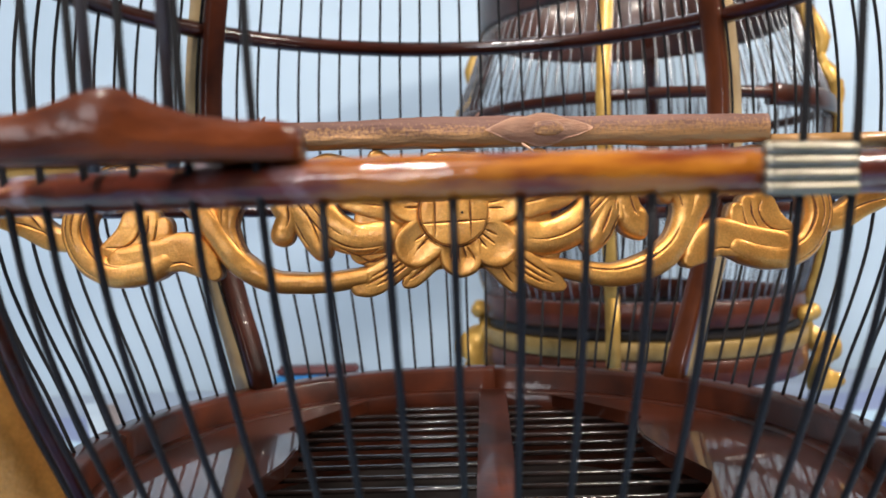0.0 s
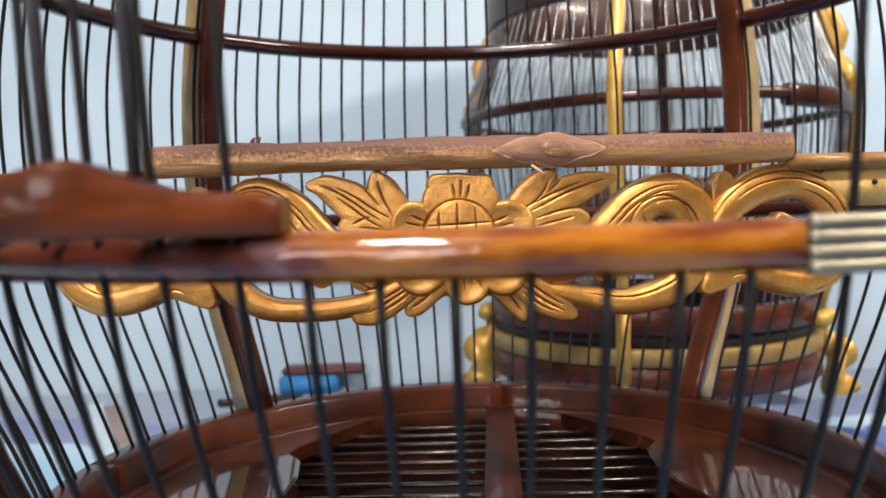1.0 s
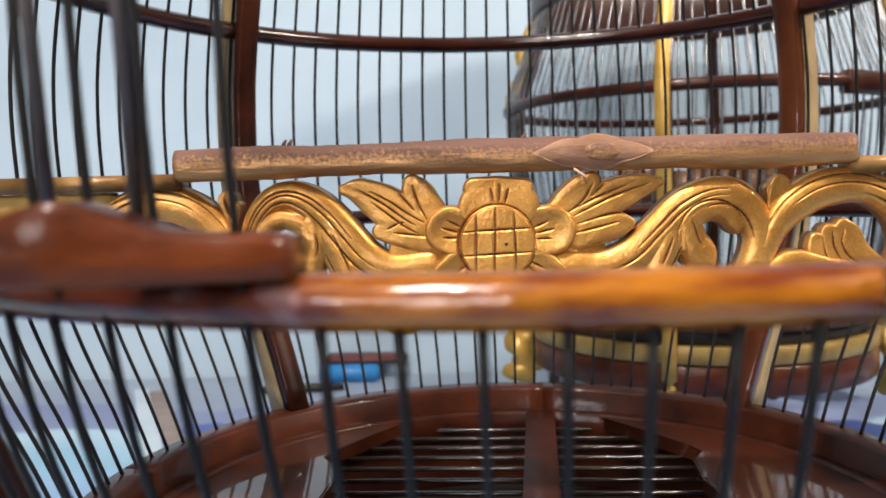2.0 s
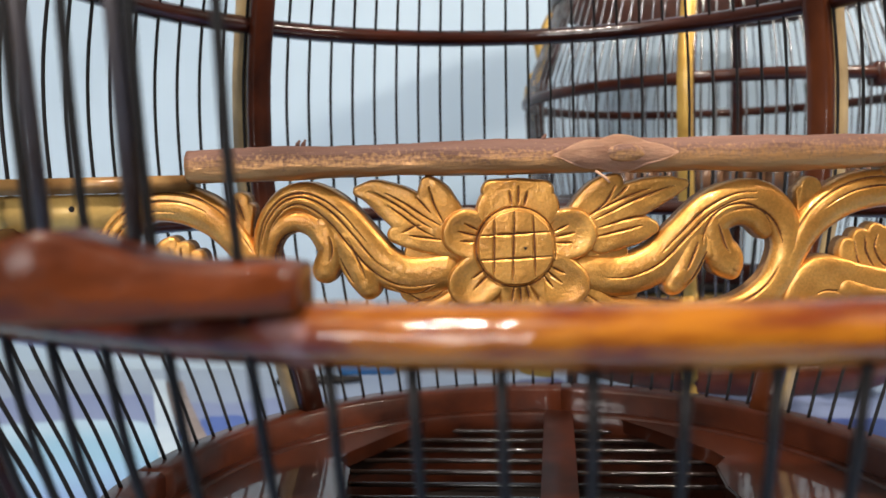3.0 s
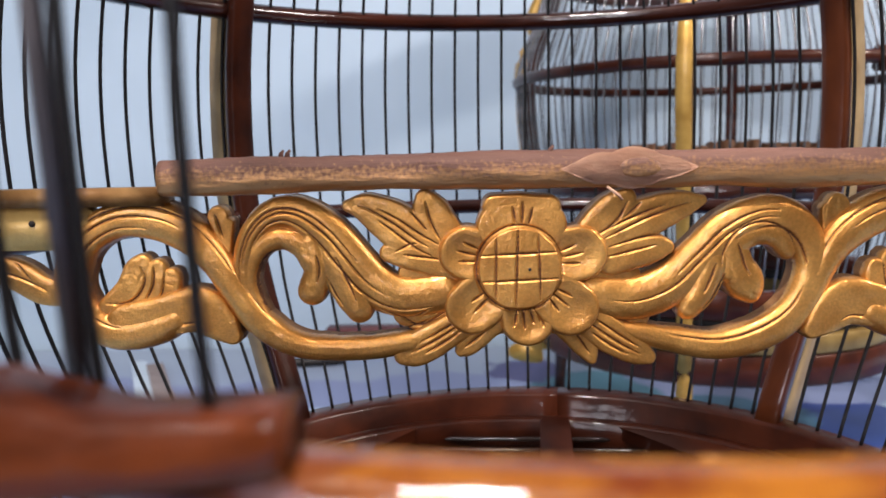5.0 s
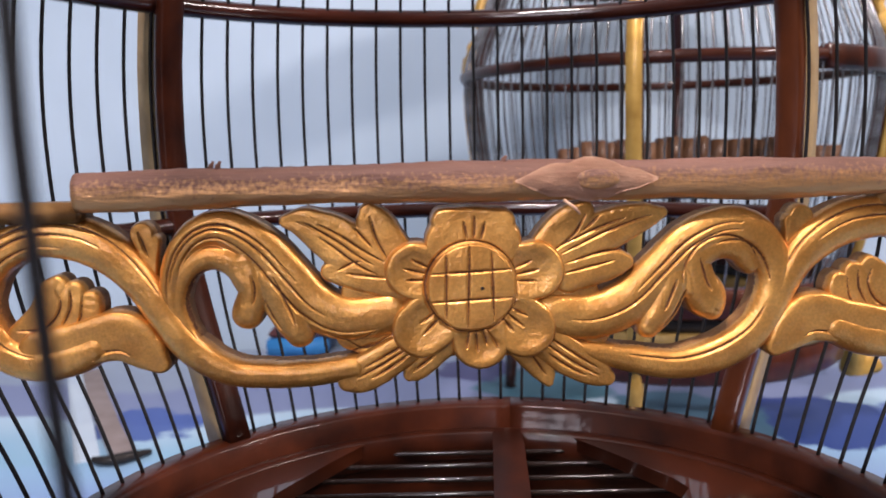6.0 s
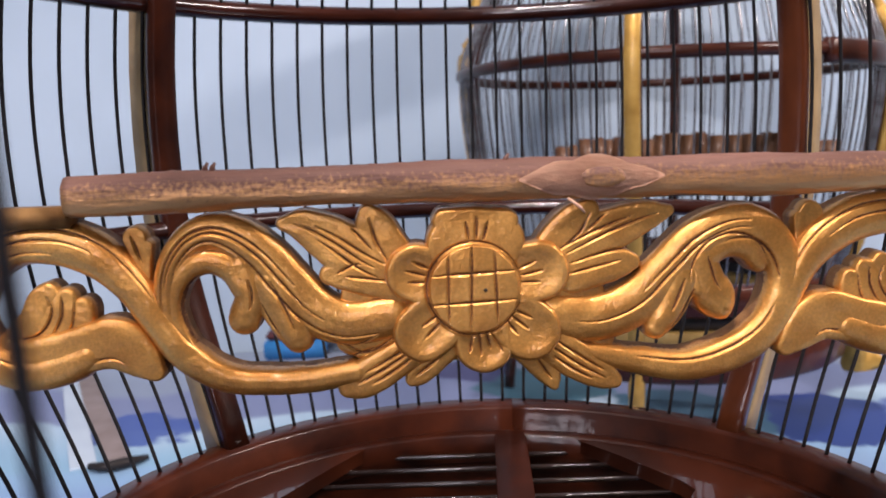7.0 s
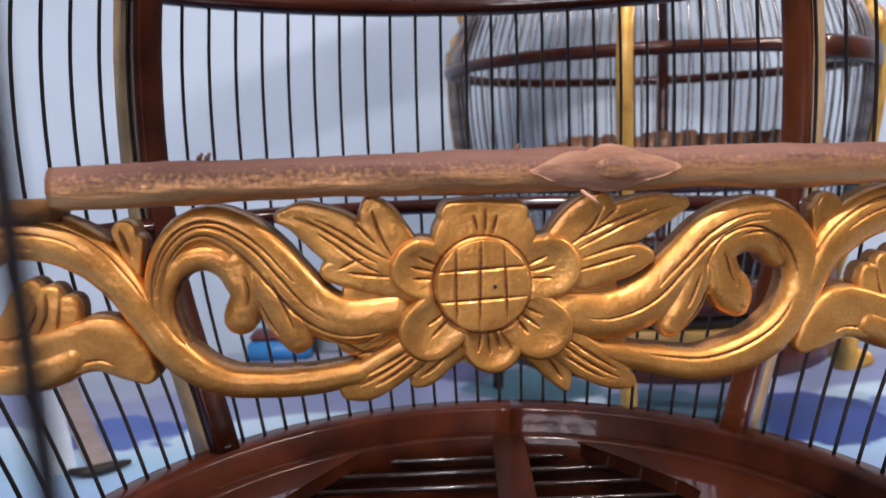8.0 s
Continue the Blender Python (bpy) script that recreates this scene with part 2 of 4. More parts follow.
        mix.inputs[7].default_value = (*c, 1)
        out = mix.outputs[2]
    l.new(out, b.inputs["Base Color"])
    return m


CLOTH = cloth_material()


# ---- builders ----
def part(name, bm, material, parent=None, label="", smooth=True):
    me = bpy.data.meshes.new(name)
    bmesh.ops.recalc_face_normals(bm, faces=bm.faces[:])
    bm.to_mesh(me)
    bm.free()
    me.materials.append(material)
    for p in me.polygons:
        p.use_smooth = smooth
    ob = new(name, me)
    ob.parent = parent
    if label:
        tagged(ob, label)
    return ob


def share(ob, m, parent=None):
    o = ob.copy()
    scene.collection.objects.link(o)
    o.parent = parent or ob.parent
    o.matrix_basis = m
    return o


def empty(name, label, category, group="", m=None):
    ob = new(name)
    ob.empty_display_size = 0.05
    if m is not None:
        ob.matrix_world = m
    return tagged(ob, label, category, group)


def box(bm, x0, x1, y0, y1, z0, z1, bevel=0.0):
    g = bmesh.ops.create_cube(bm, size=1.0)
    for v in g["verts"]:
        v.co = Vector((x0 + (v.co.x + 0.5) * (x1 - x0), y0 + (v.co.y + 0.5) * (y1 - y0), z0 + (v.co.z + 0.5) * (z1 - z0)))
    if bevel:
        es = list({e for v in g["verts"] for e in v.link_edges})
        bmesh.ops.bevel(bm, geom=es, offset=bevel, segments=2, affect="EDGES")
    return bm


def smooth_path(pts, step):
    """Catmull-Rom through control rows of any width, about one row a step."""
    p = np.array(pts, float)
    if len(p) == 1:
        return p
    q = np.vstack([2 * p[0] - p[1], p, 2 * p[-1] - p[-2]])
    out = []
    for i in range(1, len(q) - 2):
        n = max(2, int(np.linalg.norm((q[i + 1] - q[i])[:2]) / step) + 1)
        t = np.linspace(0, 1, n, endpoint=False)[:, None]
        a, b, c, d = q[i - 1:i + 3]
        out.append(0.5 * (2 * b + (c - a) * t + (2 * a - 5 * b + 4 * c - d) * t ** 2 + (3 * b - a - 3 * c + d) * t ** 3))
    out.append(p[-1:])
    return np.vstack(out)


def sweep(bm, rows, sides=6, closed=False):
    """A tube along rows of x, y, z, radius."""
    rings = []
    pts = [Vector(r[:3]) for r in rows]
    n = len(pts)
    for i, r in enumerate(rows):
        if closed:
            d = pts[(i + 1) % n] - pts[i - 1]
        else:
            d = pts[min(i + 1, n - 1)] - pts[max(i - 1, 0)]
        d.normalize()
        ref = Vector((0, 0, 1)) if abs(d.z) < 0.9 else Vector((0, 1, 0))
        a = d.cross(ref).normalized()
        b = d.cross(a)
        rings.append([bm.verts.new(pts[i] + (a * math.cos(k * math.tau / sides) + b * math.sin(k * math.tau / sides)) * r[3]) for k in range(sides)])
    for i in range(n if closed else n - 1):
        p, q = rings[i], rings[(i + 1) % n]
        for k in range(sides):
            bm.faces.new((p[k], p[(k + 1) % sides], q[(k + 1) % sides], q[k]))
    if not closed:
        bm.faces.new(rings[0])
        bm.faces.new(rings[-1][::-1])
    return bm


def ring_band(bm, section, a0, a1, steps, wob=0.0):
    """A ring, or a stretch of one in degrees, whose section is rows of radius and height."""
    full = abs(a1 - a0) >= 360
    cols = []
    n = steps if full else steps + 1
    for i in range(n):
        a = radians(a0 + (a1 - a0) * i / steps)
        w = wob * math.sin(5 * a)
        cols.append([bm.verts.new(((r + w) * math.cos(a), (r + w) * math.sin(a), z)) for r, z in section])
    m = len(section)
    for i in range(steps):
        p, q = cols[i], cols[(i + 1) % n]
        for k in range(m):
            bm.faces.new((p[k], q[k], q[(k + 1) % m], p[(k + 1) % m]))
    if not full:
        bm.faces.new(cols[0])
        bm.faces.new(cols[-1][::-1])
    return bm


def rounded(r0, r1, z0, z1, c):
    return [(r0 + c, z0), (r1 - c, z0), (r1, z0 + c), (r1, z1 - c), (r1 - c, z1), (r0 + c, z1), (r0, z1 - c), (r0, z0 + c)]


def prism(bm, outline, z0, z1, bevel=0.0):
    lo = [bm.verts.new((x, y, z0)) for x, y in outline]
    hi = [bm.verts.new((x, y, z1)) for x, y in outline]
    n = len(lo)
    top = bm.faces.new(hi)
    bm.faces.new(lo[::-1])
    for i in range(n):
        bm.faces.new((lo[i], lo[(i + 1) % n], hi[(i + 1) % n], hi[i]))
    if bevel:
        bmesh.ops.bevel(bm, geom=list(top.edges), offset=bevel, segments=2, affect="EDGES")
    return bm


def uneven(U, V, size, seed):
    """Smooth lattice noise from -1 to 1 with lumps of the given size."""
    lat = np.random.default_rng(seed).uniform(-1, 1, (64, 64))
    a, b = U / size, V / size
    i, j = np.floor(a).astype(int), np.floor(b).astype(int)
    fa, fb = a - i, b - j
    fa, fb = fa * fa * (3 - 2 * fa), fb * fb * (3 - 2 * fb)
    g = lambda p, q: lat[p % 64, q % 64]
    return (g(i, j) * (1 - fa) + g(i + 1, j) * fa) * (1 - fb) + (g(i, j + 1) * (1 - fa) + g(i + 1, j + 1) * fa) * fb


def carve(name, strokes, parent, back=0.012, face=0.006, dome=6.0, grooves=(), step=0.30, label="", cut=1.0, material=None, flat=0.0, cup=0.0, plate=0.62, edge=0.9, grow=0.4):
    """A carved piece: strokes of a gouge (rows of u, v, half width in mm) joined to one relief, with veins cut into it."""
    lines = [smooth_path([(p[0], p[1], p[2] + grow) for p in s], 0.9) for s in strokes]
    allp = np.vstack(lines)
    pad = allp[:, 2].max() + 2
    u = np.arange(allp[:, 0].min() - pad, allp[:, 0].max() + pad, step)
    v = np.arange(allp[:, 1].min() - pad, allp[:, 1].max() + pad, step)
    U, V = np.meshgrid(u, v, indexing="ij")
    sdf, high = np.full(U.shape, 1e3), np.zeros(U.shape)
    for s in lines:
        d = np.hypot(U[..., None] - s[:, 0], V[..., None] - s[:, 1])
        k = np.argmin(d - s[:, 2], axis=-1)
        near = np.take_along_axis(d, k[..., None], -1)[..., 0]
        w = s[:, 2][k]
        sdf = np.minimum(sdf, near - w)
        r = np.clip(near / w, 0, 1)
        h = dome * np.minimum(1, 0.35 + w / 9) * np.sqrt(np.maximum(0, 1 - np.maximum(r - flat, 0) ** 2 / (1 - flat) ** 2))
        h = h - cup * np.maximum(0, 1 - r ** 2)
        high = np.maximum(high, h)
    sdf = sdf + 0.14 * uneven(U, V, 2.6, 3) + 0.22 * uneven(U, V, 6.5, 4)
    inside = np.clip(-sdf / edge, 0, 1)
    high = plate * dome * np.sqrt(1 - (1 - inside) ** 2) + (1 - plate) * high
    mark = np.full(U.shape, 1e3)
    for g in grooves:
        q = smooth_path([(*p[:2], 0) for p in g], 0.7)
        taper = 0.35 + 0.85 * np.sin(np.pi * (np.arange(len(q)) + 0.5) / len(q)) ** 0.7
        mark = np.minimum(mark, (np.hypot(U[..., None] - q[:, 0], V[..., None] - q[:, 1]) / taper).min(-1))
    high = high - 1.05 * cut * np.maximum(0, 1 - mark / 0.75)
    high = high + 0.16 * uneven(U, V, 8.5, 7) + 0.07 * uneven(U + 0.4 * V, V, 3.6, 8) + 0.035 * uneven(U, V, 1.1, 9)
    gu, gv = np.gradient(sdf, step)
    ok = sdf < 0.62 * step
    cell = ok[:-1, :-1] & ok[1:, :-1] & ok[1:, 1:] & ok[:-1, 1:]
    used = np.zeros(U.shape, bool)
    whole = np.zeros(U.shape, int)
    for a in (0, 1):
        for b in (0, 1):
            sl = (slice(a, U.shape[0] - 1 + a), slice(b, U.shape[1] - 1 + b))
            used[sl] |= cell
            whole[sl] += cell
    rim = used & (whole < 4)
    length = np.maximum(np.hypot(gu, gv), 0.5)
    PU = np.where(rim, U - sdf * gu / length, U)
    PV = np.where(rim, V - sdf * gv / length, V)
    high = np.where(rim, np.minimum(high, 0.25 * dome), high)
    idx = np.full(U.shape, -1)
    ids = np.argwhere(used)
    idx[used] = np.arange(len(ids))
    X, Z = PU[used] / 1000, PV[used] / 1000
    front = np.stack([X, face - high[used] / 1000, Z], 1)
    rear = np.stack([X, np.full(len(X), back), Z], 1)
    n = len(ids)
    ci, cj = np.nonzero(cell)
    A, B, C, E = idx[ci, cj], idx[ci + 1, cj], idx[ci + 1, cj + 1], idx[ci, cj + 1]
    quads = np.stack([A, B, C, E], 1)
    faces = quads.tolist() + (quads[:, ::-1] + n).tolist()
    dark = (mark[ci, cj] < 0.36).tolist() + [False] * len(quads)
    edges = {}
    for q in quads.tolist():
        for k in range(4):
            e = (q[k], q[(k + 1) % 4])
            if (e[1], e[0]) in edges:
                del edges[(e[1], e[0])]
            else:
                edges[e] = 1
    walls = [(b, a, a + n, b + n) for a, b in edges]
    me = bpy.data.meshes.new(name)
    me.from_pydata(np.vstack([front, rear]).tolist(), [], faces + walls)
    me.materials.append(material or GOLD)
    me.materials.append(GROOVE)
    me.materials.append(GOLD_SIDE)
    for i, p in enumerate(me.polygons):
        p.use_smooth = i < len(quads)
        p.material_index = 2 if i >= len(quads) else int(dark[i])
    ob = new(name, me)
    ob.parent = parent
    if label:
        tagged(ob, label)
    return ob


# ---- room ----
def slab(name, x0, x1, y0, y1, z0, z1, mat, label, category):
    return tagged(part(name, box(bmesh.new(), x0, x1, y0, y1, z0, z1), mat, smooth=False), label, category, kind="structure")


slab("wall_north", -2.2, 2.2, 1.02, 1.14, -0.75, 2.05, WALL, "pale blue painted wall with faint mottling", "wall")
# unseen side walls, back wall and ceiling are added, dull to limit bounced light
slab("wall_east", 2.2, 2.32, -2.4, 1.14, -0.75, 2.05, DRAB, "unseen plain drab side wall, dark to limit bounced light", "wall")
slab("wall_west", -2.32, -2.2, -2.4, 1.14, -0.75, 2.05, DRAB, "unseen plain drab side wall, dark to limit bounced light", "wall")
slab("floor", -2.32, 2.32, -2.4, 1.14, -0.83, -0.75, FLOORING, "plain grey tiled room floor", "floor")
slab("ceiling", -2.32, 2.32, -2.4, 1.14, 2.05, 2.13, PLASTER, "unseen plain grey ceiling, dark to limit bounced light", "ceiling")
back = bmesh.new()
box(back, -2.2, -1.6, -2.4, -2.28, -0.75, 2.05)
box(back, -0.2, 2.2, -2.4, -2.28, -0.75, 2.05)
box(back, -1.6, -0.2, -2.4, -2.28, -0.75, 0.55)
box(back, -1.6, -0.2, -2.4, -2.28, 1.75, 2.05)
tagged(part("wall_south", back, DRAB, smooth=False), "unseen drab brown wall with a window opening, dark to limit bounced light", "wall", kind="structure")

window = empty("window_1", "tall window with white mullions and clear panes", "window")
window["kind"] = "structure"
frame_bm = bmesh.new()
for x in (-1.6, -1.27, -0.93, -0.59, -0.25):
    box(frame_bm, x, x + 0.05, -2.39, -2.30, 0.55, 1.75)
part("window_frame", frame_bm, WHITE, window, smooth=False)
for z in (0.90, 1.32):
    part("window_bar", box(bmesh.new(), -1.55, -0.25, -2.37, -2.32, z, z + 0.03), WHITE, window, smooth=False)

table = empty("table", "table covered with printed vinyl cloth", "table")
part("tabletop", box(bmesh.new(), -1.3, 1.4, -0.75, 1.0, -0.05, -0.004), WOOD_BASE, table, smooth=False)
leg = part("leg", box(bmesh.new(), -0.03, 0.03, -0.03, 0.03, -0.75, -0.05, 0.004), WOOD_BASE, table)
leg.location = (-1.2, -0.65, 0)
for x, y in ((1.3, -0.65), (-1.2, 0.9), (1.3, 0.9)):
    share(leg, Matrix.Translation((x, y, 0)))
cloth = bmesh.new()
box(cloth, -1.32, 1.42, -0.77, 1.012, -0.004, 0.0)
tagged(part("tablecloth", cloth, CLOTH, smooth=False), "white and blue printed vinyl cloth on the table", "tablecloth")

# ---- bird cages ----
PROFILE = [(0.1970, 0.168), (0.2091, 0.200), (0.2222, 0.230), (0.2325, 0.260), (0.2377, 0.290), (0.2402, 0.320), (0.2414, 0.350), (0.2398, 0.380), (0.2345, 0.412), (0.2280, 0.440), (0.2190, 0.480), (0.1930, 0.580)]


def radius_at(z, profile):
    return float(np.interp(z, [p[1] for p in profile], [p[0] for p in profile]))


def wire_mesh(z0, z1, profile, thick, name, parent, mat=None, lean=0.0):
    p = smooth_path([(r, z) for r, z in profile], 0.012)
    zs = [z0] + [z for _, z in p if z0 + 0.004 < z < z1 - 0.004] + [z1]
    rows = []
    for z in zs:
        r, a = float(np.interp(z, p[:, 1], p[:, 0])), radians(lean * max(0.0, 0.315 - z) / 0.147)
        rows.append((r * math.cos(a), r * math.sin(a), float(z), thick))
    return part(name, sweep(bmesh.new(), rows, 7), mat or WIRE, parent)


def post(parent, profile, z0, z1, inner, outer, wide, split=0.004, deep=0.014, lean=0.0):
    """A bowed upright: an inner strip of wood with an outer strip on its back."""
    def strip(lo, hi, half, name, mat, holder, label=""):
        bm = bmesh.new()
        rows = []
        zs = np.linspace(z0, z1, 22)
        for z in zs:
            r = radius_at(z, profile)
            c = 0.0012
            turn = Matrix.Rotation(radians(lean * max(0.0, 0.315 - z) / 0.147), 3, "Z")
            rows.append([bm.verts.new(turn @ Vector((r + a, b, z))) for a, b in ((lo, -half + c), (lo, half - c), (lo + c, half), (hi - c, half), (hi, half - c), (hi, -half + c), (hi - c, -half), (lo + c, -half))])
        for p, q in zip(rows, rows[1:]):
            for k in range(8):
                bm.faces.new((p[k], p[(k + 1) % 8], q[(k + 1) % 8], q[k]))
        bm.faces.new(rows[0])
        bm.faces.new(rows[-1][::-1])
        return part(name, bm, mat, holder, label)
    a = strip(-0.009, split, wide, "post", inner, parent)
    strip(split + 0.0002, deep, wide * 0.92, "back_strip", outer, a, "gold painted outer strip")
    return a


def foot(parent, mat):
    """A carved S-shaped foot below a post."""
    rows = smooth_path([(0.192, 0, 0.130, 0.012), (0.214, 0, 0.112, 0.014), (0.222, 0, 0.080, 0.012), (0.208, 0, 0.045, 0.010), (0.214, 0, 0.016, 0.011), (0.232, 0, 0.0125, 0.012), (0.240, 0, 0.024, 0.007)], 0.006)
    bm = sweep(bmesh.new(), [tuple(r) for r in rows], 10)
    return part("foot", bm, mat, parent, "carved gold foot")


def cage_base(cage):
    for a in (81.7, 171.7, 261.7, 351.7):
        part("base_ring", ring_band(bmesh.new(), rounded(0.1865, 0.2045, 0.096, 0.172, 0.002), a + 0.005, a + 89.995, 30), WOOD_BASE, cage)
    part("ledge", ring_band(bmesh.new(), rounded(0.179, 0.188, 0.138, 0.157, 0.0015), 0, 360, 96), WOOD_BASE, cage)


cage = empty("birdcage", "open round bird cage of brown wood and black wires", "bird cage", "bird cages", pose(0.0097, 0.0084, 0))
cage_base(cage)
first = post(cage, PROFILE, 0.166, 0.58, WOOD_BASE, WOOD_RAW, 0.0070, 0.0, 0.0205, -1.7)
first.matrix_basis = pose(0, 0, 0, 0, 0, 135.4)
f0 = foot(cage, GOLD_BRIGHT)
f0.matrix_basis = pose(0, 0, 0, 0, 0, 134)


def share_tree(ob, m):
    o = share(ob, m)
    for c in ob.children:
        k = c.copy()
        scene.collection.objects.link(k)
        k.parent = o
    return o


second = post(cage, PROFILE, 0.166, 0.58, WOOD_POST_LIT, WOOD_RAW, 0.0070, 0.0, 0.0170, 3.4)
second.matrix_basis = pose(0, 0, 0, 0, 0, 39.2)
near = post(cage, PROFILE, 0.150, 0.58, WOOD, GOLD, 0.0105, -0.003, 0.020)
near.matrix_basis = pose(0, 0, 0, 0, 0, 226.2)
share_tree(near, pose(0, 0, 0, 0, 0, 314))
for a in (40.5, 225, 314):
    share(f0, pose(0, 0, 0, 0, 0, a))

full = wire_mesh(0.168, 0.58, PROFILE, 0.00099, "wire", cage)
skew = wire_mesh(0.168, 0.58, PROFILE, 0.00099, "wire", cage, lean=-1.9)
low = wire_mesh(0.168, 0.2838, PROFILE, 0.00099, "wire", cage)
skew_right = wire_mesh(0.168, 0.58, PROFILE, 0.00099, "wire", cage, lean=1.0)
skew_front = wire_mesh(0.168, 0.58, PROFILE, 0.00099, "wire", cage, lean=0.9)
upright = [60.348 + 3.862 * k for k in range(19)] + [283.2 + 3.38 * k for k in range(9)]
leaning = [137.42 + 3.832 * k for k in range(23)]
leaning_right = [37.3 - 3.76 * k for k in range(21)] + [44.9 + 3.862 * k for k in range(4)]
leaning_front = [229.75 + 3.5 * k for k in range(7)] + [254.7]
short = [258.2 + 3.34 * k for k in range(7)]
for wire, angles in ((full, upright), (skew, leaning), (skew_right, leaning_right), (skew_front, leaning_front), (low, short)):
    wire.matrix_basis = pose(0, 0, 0, 0, 0, angles[0])
    for a in angles[1:]:
        share(wire, pose(0, 0, 0, 0, 0, a))

part("upper_ring", ring_band(bmesh.new(), rounded(0.2310, 0.2430, 0.4115, 0.4220, 0.003), 0, 360, 96), WOOD, cage, "dark red varnished ring")
part("top_ring", ring_band(bmesh.new(), rounded(0.187, 0.199, 0.577, 0.589, 0.003), 0, 360, 96), WOOD, cage)
part("middle_ring", ring_band(bmesh.new(), rounded(0.2300, 0.2408, 0.2875, 0.2970, 0.003), 314, 585, 80), WOOD, cage, "dark red varnished ring")
part("door_sill", ring_band(bmesh.new(), rounded(0.2255, 0.2392, 0.2833, 0.2930, 0.0032), 225.0, 314.0, 90), WOOD_AMBER, cage, "glossy amber wooden sill stained dark red at its ends")

# a humped block on the sill beside the door
hump = bmesh.new()
cols = []
for i in range(45):
    k = i / 44
    x = -0.0530 - 0.088 * k
    f = -0.2350 - 0.0100 * min(1, k / 0.42)
    low = 0.2927
    top = 0.3006 + 0.0064 * math.exp(-(abs(k - 0.39) / (0.125 if k < 0.39 else 0.19)) ** 1.5) - 0.001 * k
    c = 0.0013
    f, top = f + (0.0012, 0.0004)[i] if i < 2 else f, top - (0.0010, 0.0003)[i] if i < 2 else top
    sec = [(f, low + c), (f + c, low), (f + 0.014, low), (f + 0.014, top - c), (f + 0.014 - c, top), (f + c, top), (f, top - c)]
    cols.append([hump.verts.new((x, y + 0.0005 * noise.noise(Vector((x * 90, z * 160, 1.7))), z + 0.0005 * noise.noise(Vector((x * 130, y * 60, 5.2))))) for y, z in sec])
for p, q in zip(cols, cols[1:]):
    for k in range(7):
        hump.faces.new((p[k], q[k], q[(k + 1) % 7], p[(k + 1) % 7]))
hump.faces.new(cols[0])
hump.faces.new(cols[-1][::-1])
part("door_stop", hump, WOOD_BRACKET, cage, "humped red stained block")

# wire lashing round the sill
for k in range(4):
    z = 0.2840 + 0.0028 * k
    rows = []
    for i in range(15):
        a = radians(280.6 + 5.4 * i / 14)
        rows.append((0.2402 * math.cos(a), 0.2402 * math.sin(a), z, 0.0015))
    part("lashing", sweep(bmesh.new(), rows, 8), STEEL, cage, "" if k else "dull steel wire lashing")

# sliding rods of the door
rod = part("door_rod", sweep(bmesh.new(), [(0.2395, 0, 0.292, 0.0014), (0.2430, 0, 0.35, 0.0014), (0.2420, 0, 0.38, 0.0014), (0.2370, 0, 0.412, 0.0014), (0.2220, 0, 0.48, 0.0014), (0.1950, 0, 0.58, 0.0014)], 8), WIRE_ROD, cage, "dull grey sliding rod")
rod.matrix_basis = pose(0, 0, 0, 0, 0, 250.25)
share(rod, pose(0, 0, 0, 0, 0, 245.1))

# floor of the cage: two shaped boards, a middle bar, thin rods over a dark tray
part("tray", prism(bmesh.new(), [(0.186 * math.cos(a * math.tau / 48), 0.186 * math.sin(a * math.tau / 48)) for a in range(48)], 0.098, 0.1035), WOOD_DARK, cage, "near black tray", smooth=False)


def side_board(sign):
    edge = [(0.062, 0.172), (0.083, 0.140), (0.106, 0.104), (0.111, 0.092), (0.101, 0.080), (0.098, 0.050), (0.101, 0.020), (0.109, -0.005), (0.113, -0.02), (0.106, -0.035), (0.09, -0.06), (0.075, -0.11), (0.068, -0.168)]
    pts = [(u * sign, v) for u, v in edge]
    n = 22
    for i in range(n + 1):
        a = radians(-68 + 138 * i / n)
        pts.append((0.182 * math.cos(a) * sign, 0.182 * math.sin(a)))
    return part("floor_board", prism(bmesh.new(), pts, 0.147, 0.1555, 0.001), WOOD_BOARD, cage, "glossy brown shaped floor board", smooth=False)


side_board(-1)
side_board(1)
bar = part("middle_bar", box(bmesh.new(), -0.0095, 0.0095, -0.182, 0.182, 0.147, 0.1575, 0.0012), WOOD_PLAIN, cage)
bar.matrix_basis = pose(0.009, 0.0, 0, 0, 0, -5.0)
r0 = part("floor_rod", sweep(bmesh.new(), [(-0.13, 0, 0.146, 0.0015), (0, 0, 0.146, 0.0015), (0.13, 0, 0.146, 0.0015)], 7), ROD, cage, "thin dark glossy rod")
r0.matrix_basis = pose(0, -0.12, 0, 0, 0, -2.0)
for i in range(1, 16):
    share(r0, pose(0, -0.12 + 0.0195 * i, 0, 0, 0, -2.0))

# ---- perch with carved panel ----
perch = empty("perch", "branch perch with a gold painted carved panel", "perch", m=pose(0, 0, 0.285))


